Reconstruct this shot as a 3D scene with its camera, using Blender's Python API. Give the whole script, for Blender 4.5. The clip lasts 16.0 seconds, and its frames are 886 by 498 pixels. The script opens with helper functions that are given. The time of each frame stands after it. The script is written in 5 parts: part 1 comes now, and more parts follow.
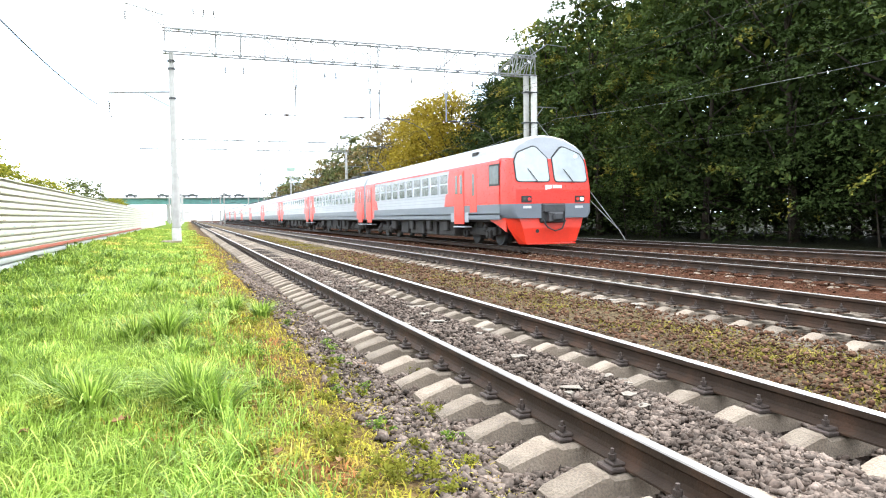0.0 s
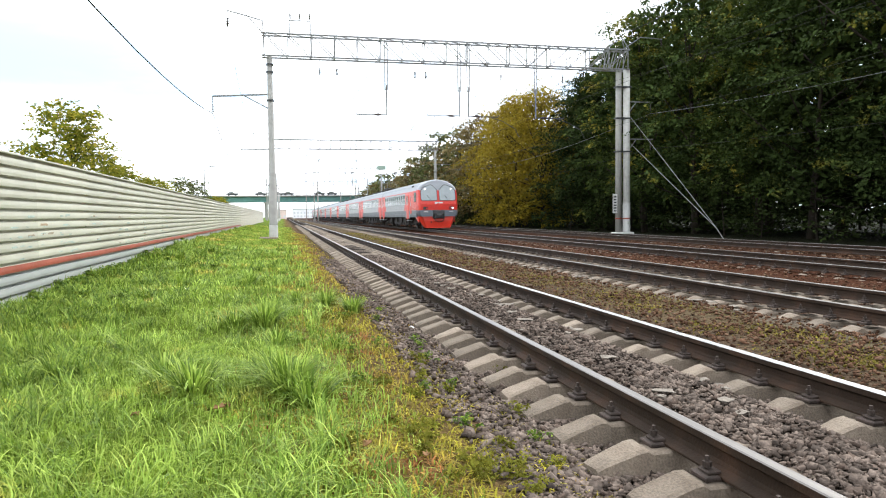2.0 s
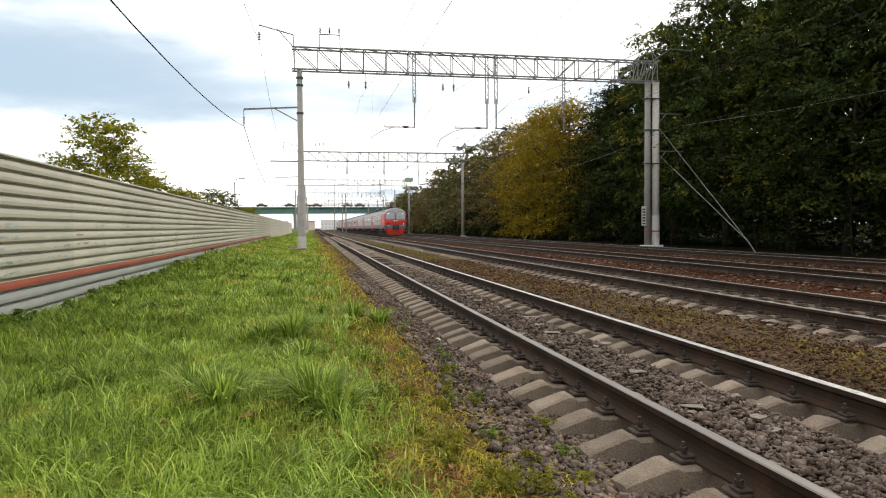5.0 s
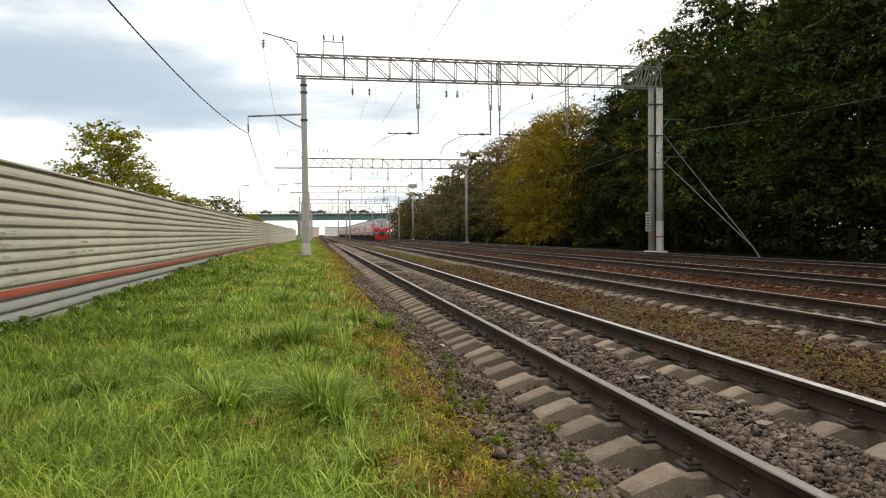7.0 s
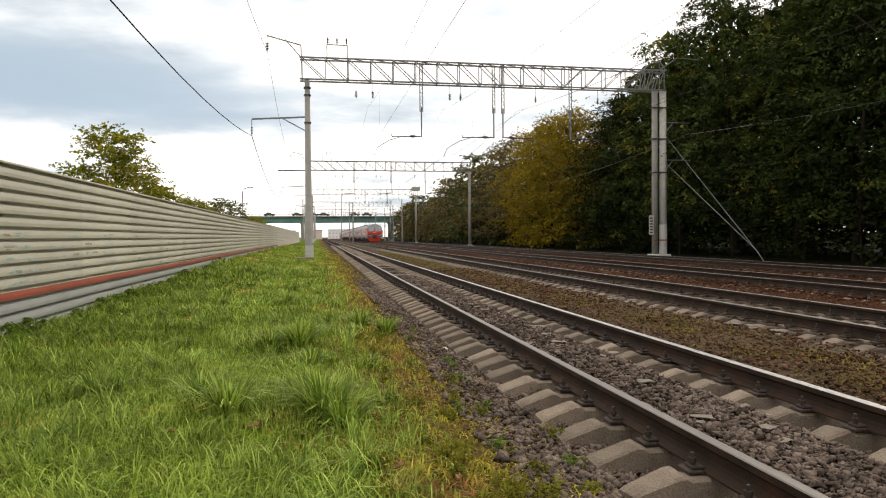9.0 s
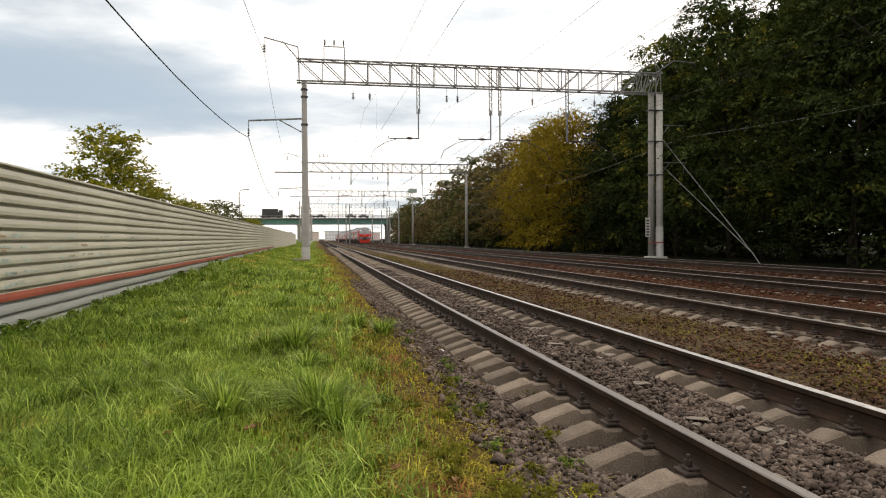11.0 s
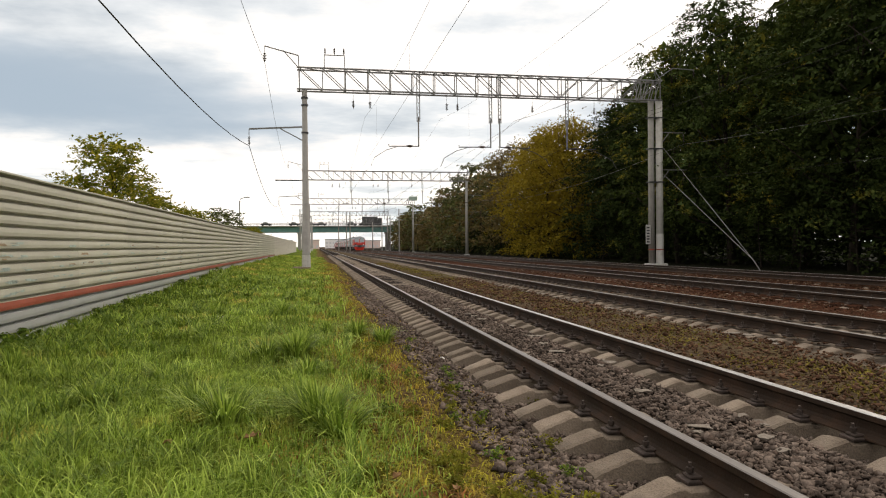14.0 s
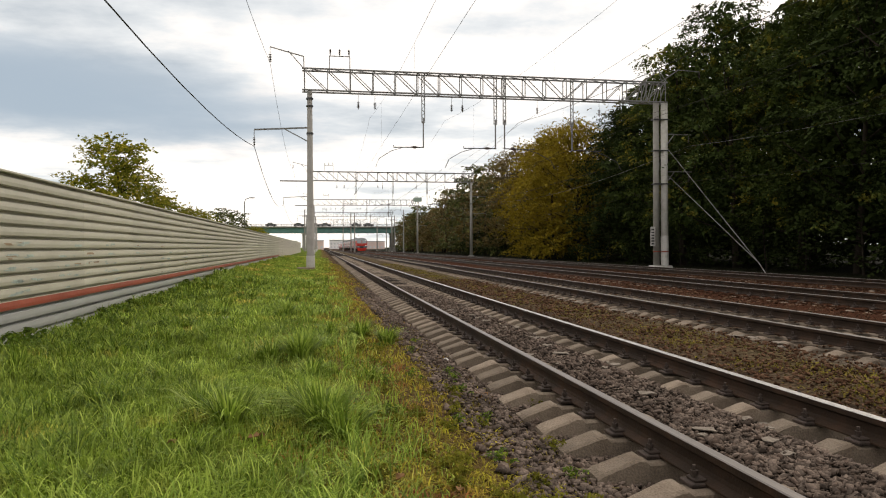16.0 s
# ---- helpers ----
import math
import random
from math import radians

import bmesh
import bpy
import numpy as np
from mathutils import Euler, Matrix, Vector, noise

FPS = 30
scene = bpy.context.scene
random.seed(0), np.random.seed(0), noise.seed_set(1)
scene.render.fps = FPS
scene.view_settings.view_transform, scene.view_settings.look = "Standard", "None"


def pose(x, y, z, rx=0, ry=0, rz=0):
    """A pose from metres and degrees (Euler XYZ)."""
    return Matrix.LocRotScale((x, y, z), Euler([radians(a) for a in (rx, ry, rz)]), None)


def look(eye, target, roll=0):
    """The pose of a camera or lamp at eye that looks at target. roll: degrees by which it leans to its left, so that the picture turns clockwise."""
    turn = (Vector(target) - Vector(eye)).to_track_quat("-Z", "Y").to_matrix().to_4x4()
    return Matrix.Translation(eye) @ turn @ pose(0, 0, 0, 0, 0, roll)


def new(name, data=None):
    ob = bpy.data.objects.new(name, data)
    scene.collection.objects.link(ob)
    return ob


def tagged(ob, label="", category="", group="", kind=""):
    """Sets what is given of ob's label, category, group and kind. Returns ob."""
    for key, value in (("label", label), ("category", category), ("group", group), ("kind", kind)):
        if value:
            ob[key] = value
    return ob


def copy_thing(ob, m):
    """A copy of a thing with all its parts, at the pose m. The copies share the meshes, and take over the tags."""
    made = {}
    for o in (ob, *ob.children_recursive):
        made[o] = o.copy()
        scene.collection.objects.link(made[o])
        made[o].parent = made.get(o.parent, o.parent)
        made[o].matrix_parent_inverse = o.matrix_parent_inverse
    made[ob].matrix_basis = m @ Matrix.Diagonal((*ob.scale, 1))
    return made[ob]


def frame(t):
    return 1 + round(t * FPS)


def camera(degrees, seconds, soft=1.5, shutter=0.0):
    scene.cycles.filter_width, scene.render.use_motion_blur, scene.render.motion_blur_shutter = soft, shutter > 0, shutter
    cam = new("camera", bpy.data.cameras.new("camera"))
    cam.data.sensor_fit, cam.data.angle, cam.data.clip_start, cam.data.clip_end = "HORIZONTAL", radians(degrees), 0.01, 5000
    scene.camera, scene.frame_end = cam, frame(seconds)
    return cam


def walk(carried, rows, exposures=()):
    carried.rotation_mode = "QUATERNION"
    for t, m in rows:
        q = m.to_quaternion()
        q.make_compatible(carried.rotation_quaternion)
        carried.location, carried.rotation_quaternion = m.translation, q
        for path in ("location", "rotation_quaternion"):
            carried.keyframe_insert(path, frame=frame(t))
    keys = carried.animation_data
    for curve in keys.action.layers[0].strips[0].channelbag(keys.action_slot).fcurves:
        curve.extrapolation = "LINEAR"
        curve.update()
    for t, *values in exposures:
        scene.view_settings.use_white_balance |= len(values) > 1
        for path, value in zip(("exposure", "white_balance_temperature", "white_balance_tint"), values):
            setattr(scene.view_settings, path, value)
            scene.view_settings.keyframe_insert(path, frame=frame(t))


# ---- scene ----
# ---- camera ----
EYE = (0.0, 0.0, 1.22)
cam = camera(65.9, 16.0, soft=1.1)


def aim(yaw, pitch, roll):
    return pose(*EYE, 90 + pitch, 0, yaw) @ pose(0, 0, 0, 0, 0, -roll)


PATH = [
    (0.0, -20.44, -2.76, 0.77), (0.5, -16.98, -2.96, 0.32), (1.0, -15.06, -2.74, 0.45), (1.5, -14.13, -2.83, 0.63),
    (2.0, -13.07, -2.86, 0.70), (2.5, -12.79, -2.80, 0.86), (3.0, -12.20, -2.57, 0.93), (3.5, -11.59, -2.48, 0.85),
    (4.0, -11.31, -2.32, 0.70), (4.5, -10.97, -2.04, 0.50), (7.0, -10.50, -1.32, 0.62), (7.5, -10.42, -1.14, 0.76),
    (8.0, -10.28, -1.29, 0.56), (8.5, -10.16, -1.21, 0.46), (9.0, -10.25, -1.08, 0.49), (11.5, -10.60, -0.80, 0.33),
    (12.0, -10.65, -0.62, 0.28), (12.5, -10.61, -0.54, 0.32), (13.0, -10.44, -0.42, 0.55), (13.5, -10.42, -0.30, 0.63),
    (14.0, -10.50, -0.28, 0.53), (14.5, -10.35, -0.28, 0.56), (15.0, -10.23, -0.28, 0.46), (15.5, -10.17, -0.19, 0.40),
    (16.0, -10.14, -0.18, 0.30)]
EXPOSURES = [(0.0, 2.15, 5800, 7), (0.5, 1.95, 5800, 7), (1.0, 1.75, 5850, 7), (1.5, 1.55, 5900, 8), (2.5, 1.08, 6050, 8), (3.5, 0.77, 6250, 9), (4.5, 0.55, 6500, 10), (8.0, 0.32, 6880, 12),
             (12.5, 0.16, 7000, 13.5), (16.0, 0.06, 7000, 13.5)]
walk(cam, [(t, aim(y, p, r)) for t, y, p, r in PATH], EXPOSURES)

# ---- light ----
SUN_AZ, SUN_EL = 55.0, 42.0   # degrees from +y towards +x; height


def build_world():
    w = bpy.data.worlds.new("overcast_sky")
    w.use_nodes = True
    scene.world = w
    nt = w.node_tree
    nt.nodes.clear()
    N, L = nt.nodes.new, nt.links.new
    sky = N("ShaderNodeTexSky")
    sky.sky_type, sky.sun_disc = "NISHITA", False
    sky.sun_elevation, sky.sun_rotation = radians(SUN_EL), radians(SUN_AZ)
    bg = N("ShaderNodeBackground")
    bg.inputs["Strength"].default_value = 0.10
    L(sky.outputs[0], bg.inputs["Color"])
    # cloud deck seen in perspective: direction divided by its height
    co = N("ShaderNodeTexCoord")
    sep = N("ShaderNodeSeparateXYZ")
    L(co.outputs["Generated"], sep.inputs[0])
    zz = N("ShaderNodeMath"); zz.operation = "MAXIMUM"; zz.inputs[1].default_value = 0.0
    L(sep.outputs["Z"], zz.inputs[0])
    za = N("ShaderNodeMath"); za.operation = "ADD"; za.inputs[1].default_value = 0.10
    L(zz.outputs[0], za.inputs[0])
    dv = N("ShaderNodeVectorMath"); dv.operation = "DIVIDE"
    cz = N("ShaderNodeCombineXYZ")
    for i in range(3):
        L(za.outputs[0], cz.inputs[i])
    L(co.outputs["Generated"], dv.inputs[0]); L(cz.outputs[0], dv.inputs[1])
    mp = N("ShaderNodeMapping")
    mp.inputs["Location"].default_value = (5.87, 1.52, 0.0)
    mp.inputs["Scale"].default_value = (0.50, 0.62, 0.0)
    L(dv.outputs[0], mp.inputs[0])
    no = N("ShaderNodeTexNoise")
    no.inputs["Scale"].default_value, no.inputs["Detail"].default_value = 1.0, 8.0
    no.inputs["Roughness"].default_value = 0.58
    L(mp.outputs[0], no.inputs["Vector"])
    cr = N("ShaderNodeValToRGB")
    e = cr.color_ramp.elements
    e[0].position, e[0].color = 0.355, (0.46, 0.53, 0.59, 1)
    e[1].position, e[1].color = 0.50, (1.0, 0.985, 0.955, 1)
    m = e.new(0.43); m.color = (0.68, 0.74, 0.78, 1)
    L(no.outputs["Fac"], cr.inputs[0])
    # a long bank of blue-grey cloud over the fence side, its edges torn by noise
    def calc(op, a, b=0.0, c=0.0):
        q = N("ShaderNodeMath"); q.operation = op
        for i, val in enumerate((a, b, c)):
            if isinstance(val, (int, float)):
                q.inputs[i].default_value = val
            else:
                L(val, q.inputs[i])
        return q.outputs[0]

    rag = N("ShaderNodeTexNoise")
    rag.inputs["Scale"].default_value, rag.inputs["Detail"].default_value, rag.inputs["Roughness"].default_value = 2.6, 7.0, 0.55
    st = N("ShaderNodeMapping")
    st.inputs["Scale"].default_value = (1.0, 1.0, 3.2)
    st.inputs["Location"].default_value = (0.3, 0.0, 0.9)
    L(co.outputs["Generated"], st.inputs[0]); L(st.outputs[0], rag.inputs["Vector"])
    az = calc("ARCTAN2", sep.outputs["X"], sep.outputs["Y"])
    up = calc("MULTIPLY_ADD", rag.outputs["Fac"], 0.16, -0.08)
    hz = calc("ADD", sep.outputs["Z"], up)
    h2 = calc("POWER", calc("ABSOLUTE", calc("DIVIDE", calc("SUBTRACT", hz, 0.176), 0.080)), 2.0)
    a2 = calc("POWER", calc("ABSOLUTE", calc("DIVIDE", calc("ADD", az, 0.55), 0.62)), 2.0)
    body = calc("SUBTRACT", 1.15, calc("ADD", h2, a2))
    torn = calc("MULTIPLY_ADD", rag.outputs["Fac"], 1.1, -0.55)
    soft_bank = N("ShaderNodeMapRange"); soft_bank.interpolation_type = "SMOOTHSTEP"
    soft_bank.inputs[1].default_value, soft_bank.inputs[2].default_value = 0.0, 0.95
    L(calc("ADD", body, torn), soft_bank.inputs[0])
    bank = N("ShaderNodeMix"); bank.data_type = "RGBA"
    L(soft_bank.outputs[0], bank.inputs[0]); L(cr.outputs[0], bank.inputs[6])
    bank.inputs[7].default_value = (0.335, 0.43, 0.525, 1)
    bg2 = N("ShaderNodeBackground")
    bg2.inputs["Strength"].default_value = 1.2
    L(bank.outputs[2], bg2.inputs["Color"])
    mix = N("ShaderNodeMixShader")
    mix.inputs[0].default_value = 0.92
    L(bg.outputs[0], mix.inputs[1]); L(bg2.outputs[0], mix.inputs[2])
    out = N("ShaderNodeOutputWorld")
    L(mix.outputs[0], out.inputs[0])


build_world()
sun = new("sun", bpy.data.lights.new("sun", "SUN"))
sun.data.energy, sun.data.angle, sun.data.color = 1.5, radians(18), (1.0, 0.93, 0.82)
_d = Vector((math.sin(radians(SUN_AZ)) * math.cos(radians(SUN_EL)), math.cos(radians(SUN_AZ)) * math.cos(radians(SUN_EL)), math.sin(radians(SUN_EL))))
sun.matrix_world = look(tuple(_d * 100), (0, 0, 0))


# ---- materials ----
def make_mat(name, base, rough=0.7, metal=0.0, var=0.25, scale=3.0, fine=40.0, bump=0.15, island=0.0, objvar=0.0, stain=None, stain_at=(0.5, 0.65), trans=0.0, spec=0.5, alt=None, stretch=None):
    """A surface with broad and fine variation, relief, optional stains and change from piece to piece."""
    m = bpy.data.materials.new(name)
    m.use_nodes = True
    nt = m.node_tree
    N, L = nt.nodes.new, nt.links.new
    b = nt.nodes["Principled BSDF"]
    b.inputs["Roughness"].default_value, b.inputs["Metallic"].default_value = rough, metal
    b.inputs["Specular IOR Level"].default_value = spec
    co = N("ShaderNodeTexCoord")
    vec = co.outputs["Object"]
    if stretch:
        mp = N("ShaderNodeMapping")
        mp.inputs["Scale"].default_value = stretch
        L(vec, mp.inputs[0])
        vec = mp.outputs[0]
    n1, n2 = N("ShaderNodeTexNoise"), N("ShaderNodeTexNoise")
    n1.inputs["Scale"].default_value, n1.inputs["Detail"].default_value = scale, 6
    n2.inputs["Scale"].default_value, n2.inputs["Detail"].default_value = fine, 4
    L(vec, n1.inputs["Vector"]); L(vec, n2.inputs["Vector"])
    cur = N("ShaderNodeRGB")
    cur.outputs[0].default_value = (*base, 1)
    col = cur.outputs[0]

    def mixed(a, bcol, fac_socket, mode="MIX"):
        x = N("ShaderNodeMix")
        x.data_type, x.blend_type = "RGBA", mode
        L(fac_socket, x.inputs[0])
        if hasattr(a, "default_value"):
            L(a, x.inputs[6])
        if isinstance(bcol, tuple):
            x.inputs[7].default_value = (*bcol, 1)
        else:
            L(bcol, x.inputs[7])
        return x.outputs[2]

    def ramp(sock, lo, hi, a=0.0, bb=1.0):
        r = N("ShaderNodeMapRange")
        r.inputs[1].default_value, r.inputs[2].default_value = lo, hi
        r.inputs[3].default_value, r.inputs[4].default_value = a, bb
        L(sock, r.inputs[0])
        return r.outputs[0]

    def scaled(c, f):
        x = N("ShaderNodeVectorMath")
        x.operation = "SCALE"
        L(c, x.inputs[0]); L(f, x.inputs[3])
        return x.outputs[0]

    if alt:
        rnd = N("ShaderNodeNewGeometry").outputs["Random Per Island"] if island else N("ShaderNodeObjectInfo").outputs["Random"]
        col = mixed(col, alt, ramp(rnd, 0.35, 1.0))
    if stain:
        col = mixed(col, stain, ramp(n1.outputs["Fac"], *stain_at))
    col = scaled(col, ramp(n1.outputs["Fac"], 0.3, 0.7, 1 - var, 1 + var))
    col = scaled(col, ramp(n2.outputs["Fac"], 0.3, 0.7, 1 - var * 0.8, 1 + var * 0.8))
    if island:
        g = N("ShaderNodeNewGeometry")
        col = scaled(col, ramp(g.outputs["Random Per Island"], 0, 1, 1 - island, 1 + island))
    if objvar:
        g = N("ShaderNodeObjectInfo")
        col = scaled(col, ramp(g.outputs["Random"], 0, 1, 1 - objvar, 1 + objvar))
    L(col, b.inputs["Base Color"])
    L(ramp(n2.outputs["Fac"], 0.3, 0.7, max(0.02, rough - 0.12), min(1, rough + 0.12)), b.inputs["Roughness"])
    if bump:
        bp = N("ShaderNodeBump")
        bp.inputs["Strength"].default_value, bp.inputs["Distance"].default_value = bump, 0.02
        L(n2.outputs["Fac"], bp.inputs["Height"])
        L(bp.outputs[0], b.inputs["Normal"])
    if trans:
        t = N("ShaderNodeBsdfTranslucent")
        L(col, t.inputs["Color"])
        x = N("ShaderNodeMixShader")
        x.inputs[0].default_value = trans
        L(b.outputs[0], x.inputs[1]); L(t.outputs[0], x.inputs[2])
        L(x.outputs[0], nt.nodes["Material Output"].inputs["Surface"])
    return m


def ground_mat():
    """Soil, ballast, moss and rust-stained dirt, by the strips in which the place has them, some darkened as shade."""
    m = make_mat("ground_cover", (0.1, 0.1, 0.1), rough=0.95, bump=0.0, spec=0.03)
    nt = m.node_tree
    N, L = nt.nodes.new, nt.links.new
    b = nt.nodes["Principled BSDF"]
    co = N("ShaderNodeTexCoord")
    sep = N("ShaderNodeSeparateXYZ")
    L(co.outputs["Object"], sep.inputs[0])
    wob = N("ShaderNodeTexNoise")
    wob.inputs["Scale"].default_value, wob.inputs["Detail"].default_value = 0.9, 6
    L(co.outputs["Object"], wob.inputs["Vector"])
    a = N("ShaderNodeMath"); a.operation = "MULTIPLY_ADD"
    a.inputs[1].default_value = 1.6
    a.inputs[2].default_value = -0.8
    L(wob.outputs["Fac"], a.inputs[0])
    x = N("ShaderNodeMath"); x.operation = "ADD"
    L(sep.outputs["X"], x.inputs[0]); L(a.outputs[0], x.inputs[1])
    mr = N("ShaderNodeMapRange")
    mr.inputs[1].default_value, mr.inputs[2].default_value = -10.0, 30.0
    L(x.outputs[0], mr.inputs[0])
    cr = N("ShaderNodeValToRGB")
    els = cr.color_ramp.elements
    # Bed colour at 2.2 and 4.3 is darkened for shade between the stones.
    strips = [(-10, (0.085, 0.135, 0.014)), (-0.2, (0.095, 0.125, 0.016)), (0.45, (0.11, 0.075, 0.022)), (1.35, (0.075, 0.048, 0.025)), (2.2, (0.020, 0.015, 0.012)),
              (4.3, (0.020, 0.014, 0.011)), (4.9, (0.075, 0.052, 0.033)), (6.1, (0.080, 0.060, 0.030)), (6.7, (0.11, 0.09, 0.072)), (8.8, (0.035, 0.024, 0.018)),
              # From 22.5 on, near-black stands for the shade under the trees.
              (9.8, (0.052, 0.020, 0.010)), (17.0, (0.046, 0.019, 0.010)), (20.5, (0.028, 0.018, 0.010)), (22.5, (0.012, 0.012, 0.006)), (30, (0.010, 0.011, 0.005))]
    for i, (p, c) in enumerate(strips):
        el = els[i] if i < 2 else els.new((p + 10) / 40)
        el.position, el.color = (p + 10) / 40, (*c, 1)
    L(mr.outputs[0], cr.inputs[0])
    n1 = N("ShaderNodeTexNoise"); n1.inputs["Scale"].default_value, n1.inputs["Detail"].default_value = 14, 8
    vo = N("ShaderNodeTexVoronoi"); vo.inputs["Scale"].default_value = 19
    for n in (n1, vo):
        L(co.outputs["Object"], n.inputs["Vector"])
    r = N("ShaderNodeMapRange")
    r.inputs[1].default_value, r.inputs[2].default_value, r.inputs[3].default_value, r.inputs[4].default_value = 0.3, 0.7, 0.55, 1.45
    L(n1.outputs["Fac"], r.inputs[0])
    r2 = N("ShaderNodeMapRange")
    r2.inputs[3].default_value, r2.inputs[4].default_value = 0.7, 1.35
    sc = N("ShaderNodeSeparateXYZ")
    L(vo.outputs["Color"], sc.inputs[0]); L(sc.outputs["X"], r2.inputs[0])
    s1 = N("ShaderNodeVectorMath"); s1.operation = "SCALE"
    s2 = N("ShaderNodeVectorMath"); s2.operation = "SCALE"
    L(cr.outputs[0], s1.inputs[0]); L(r.outputs[0], s1.inputs[3])
    L(s1.outputs[0], s2.inputs[0]); L(r2.outputs[0], s2.inputs[3])
    L(s2.outputs[0], b.inputs["Base Color"])
    bp = N("ShaderNodeBump")
    bp.inputs["Strength"].default_value, bp.inputs["Distance"].default_value = 0.9, 0.05
    bp.invert = True
    L(vo.outputs["Distance"], bp.inputs["Height"])
    L(bp.outputs[0], b.inputs["Normal"])
    return m


M_GROUND = ground_mat()
M_STONE = make_mat("ballast_stone", (0.185, 0.145, 0.120), 0.95, var=0.4, scale=3, fine=60, island=0.75, alt=(0.046, 0.033, 0.026), spec=0.05)
M_STONE_RUST = make_mat("rusty_ballast", (0.125, 0.066, 0.040), 0.95, var=0.35, scale=3, fine=60, island=0.75, alt=(0.065, 0.042, 0.027), spec=0.03)
M_CONC = make_mat("sleeper_concrete", (0.215, 0.172, 0.132), 0.9, var=0.3, scale=5, fine=70, bump=0.5, objvar=0.25, stain=(0.09, 0.068, 0.05), stain_at=(0.45, 0.72), spec=0.2)
M_MAST = make_mat("mast_concrete", (0.275, 0.265, 0.245), 0.85, var=0.12, scale=2, fine=50, bump=0.2, stain=(0.22, 0.21, 0.195), spec=0.2)
M_MAST_PALE = make_mat("pale_mast_concrete", (0.50, 0.49, 0.46), 0.85, var=0.12, scale=2, fine=50, bump=0.2, stain=(0.38, 0.36, 0.33), spec=0.2)
M_WHITE = make_mat("white_paint", (0.52, 0.51, 0.49), 0.7, var=0.1, scale=3, fine=30, bump=0.05, stain=(0.38, 0.37, 0.34))
M_RAIL = make_mat("rail_side_steel", (0.036, 0.024, 0.017), 0.65, metal=0.2, var=0.3, scale=3, fine=60, bump=0.2, stain=(0.045, 0.026, 0.017), spec=0.12)
# Polished head whose sky sheen is put into a brighter base colour.
M_RAILTOP = make_mat("sky_sheen_rail_head", (0.46, 0.455, 0.45), 0.37, metal=1.0, var=0.08, scale=2, fine=30, bump=0.02, stretch=(8, 0.3, 1))
M_CLIP = make_mat("rusty_fastening", (0.06, 0.043, 0.035), 0.75, metal=0.4, var=0.4, scale=10, fine=90, bump=0.3)
M_STEEL = make_mat("galvanised_steel", (0.22, 0.22, 0.22), 0.6, metal=0.6, var=0.2, scale=3, fine=40, bump=0.1, stain=(0.13, 0.11, 0.10))
M_DARK = make_mat("dark_iron", (0.05, 0.05, 0.052), 0.6, metal=0.3, var=0.25, scale=4, fine=40)
M_WIRE = make_mat("wire_metal", (0.045, 0.043, 0.040), 0.85, metal=0.0, var=0.1, bump=0, spec=0.1)
M_INSUL = make_mat("brown_insulator", (0.06, 0.045, 0.04), 0.25, var=0.1, bump=0)
M_FENCE = make_mat("cream_sheet_metal", (0.47, 0.455, 0.375), 0.5, var=0.10, scale=0.9, fine=18, bump=0.05, stain=(0.38, 0.365, 0.30), stain_at=(0.5, 0.7), objvar=0.06)
M_FENCE_GREY = make_mat("grey_sheet_metal", (0.31, 0.32, 0.31), 0.5, var=0.12, scale=0.9, fine=18, bump=0.05, stain=(0.28, 0.28, 0.27), stain_at=(0.5, 0.7))
M_FENCE_RED = make_mat("red_painted_sheet", (0.28, 0.065, 0.038), 0.55, var=0.15, scale=1.2, fine=18, bump=0.05)
M_FENCE_PALE = make_mat("pale_sheet_metal", (0.55, 0.52, 0.46), 0.6, var=0.12, scale=0.8, fine=18, bump=0.05)
M_RED = make_mat("train_red_paint", (0.54, 0.024, 0.011), 0.35, var=0.06, scale=1.5, fine=20, bump=0.02)
M_SKIRT = make_mat("train_orange_red_paint", (0.60, 0.030, 0.010), 0.4, var=0.1, scale=2, fine=20, bump=0.02)
M_SILVER = make_mat("train_silver_paint", (0.35, 0.36, 0.38), 0.4, var=0.06, scale=1.5, fine=20, bump=0.02)
M_TGREY = make_mat("train_dark_grey_paint", (0.12, 0.135, 0.155), 0.45, var=0.08, scale=1.5, fine=20, bump=0.02)
M_LGREY = make_mat("train_mid_grey_paint", (0.27, 0.28, 0.30), 0.45, var=0.08, scale=1.5, fine=20, bump=0.02)
M_UNDER = make_mat("underframe_grime", (0.024, 0.021, 0.019), 0.85, var=0.35, scale=4, fine=40)
M_RUBBER = make_mat("black_rubber", (0.02, 0.02, 0.02), 0.7, var=0.2)
M_GLASS = make_mat("window_glass", (0.055, 0.065, 0.055), 0.14, var=0.3, scale=0.6, fine=4, bump=0.0, spec=0.3)
# Pale base colour carries the sky's reflection in the windscreens.
M_SCREEN = make_mat("sky_toned_windscreen", (0.31, 0.335, 0.345), 0.10, var=0.07, scale=1.1, fine=5, bump=0.0, spec=0.6)
M_PLATE = make_mat("pale_green_paint", (0.27, 0.35, 0.29), 0.6, var=0.15, scale=1.0, fine=8)
M_GREEN = make_mat("bridge_green_paint", (0.09, 0.21, 0.19), 0.6, var=0.15, scale=0.5, fine=6)
M_BARK = make_mat("bark", (0.030, 0.024, 0.018), 0.95, var=0.35, scale=3, fine=25, bump=0.6, spec=0.1)
# Yellow-green patches: turning leaves, and lit sprays put into the leaf colour.
M_LEAF = make_mat("green_leaf", (0.056, 0.077, 0.016), 0.8, var=0.35, scale=0.35, fine=2.2, bump=0, island=0.35, objvar=0.2, trans=0.18, spec=0.08, stain=(0.15, 0.13, 0.018), stain_at=(0.55, 0.64))
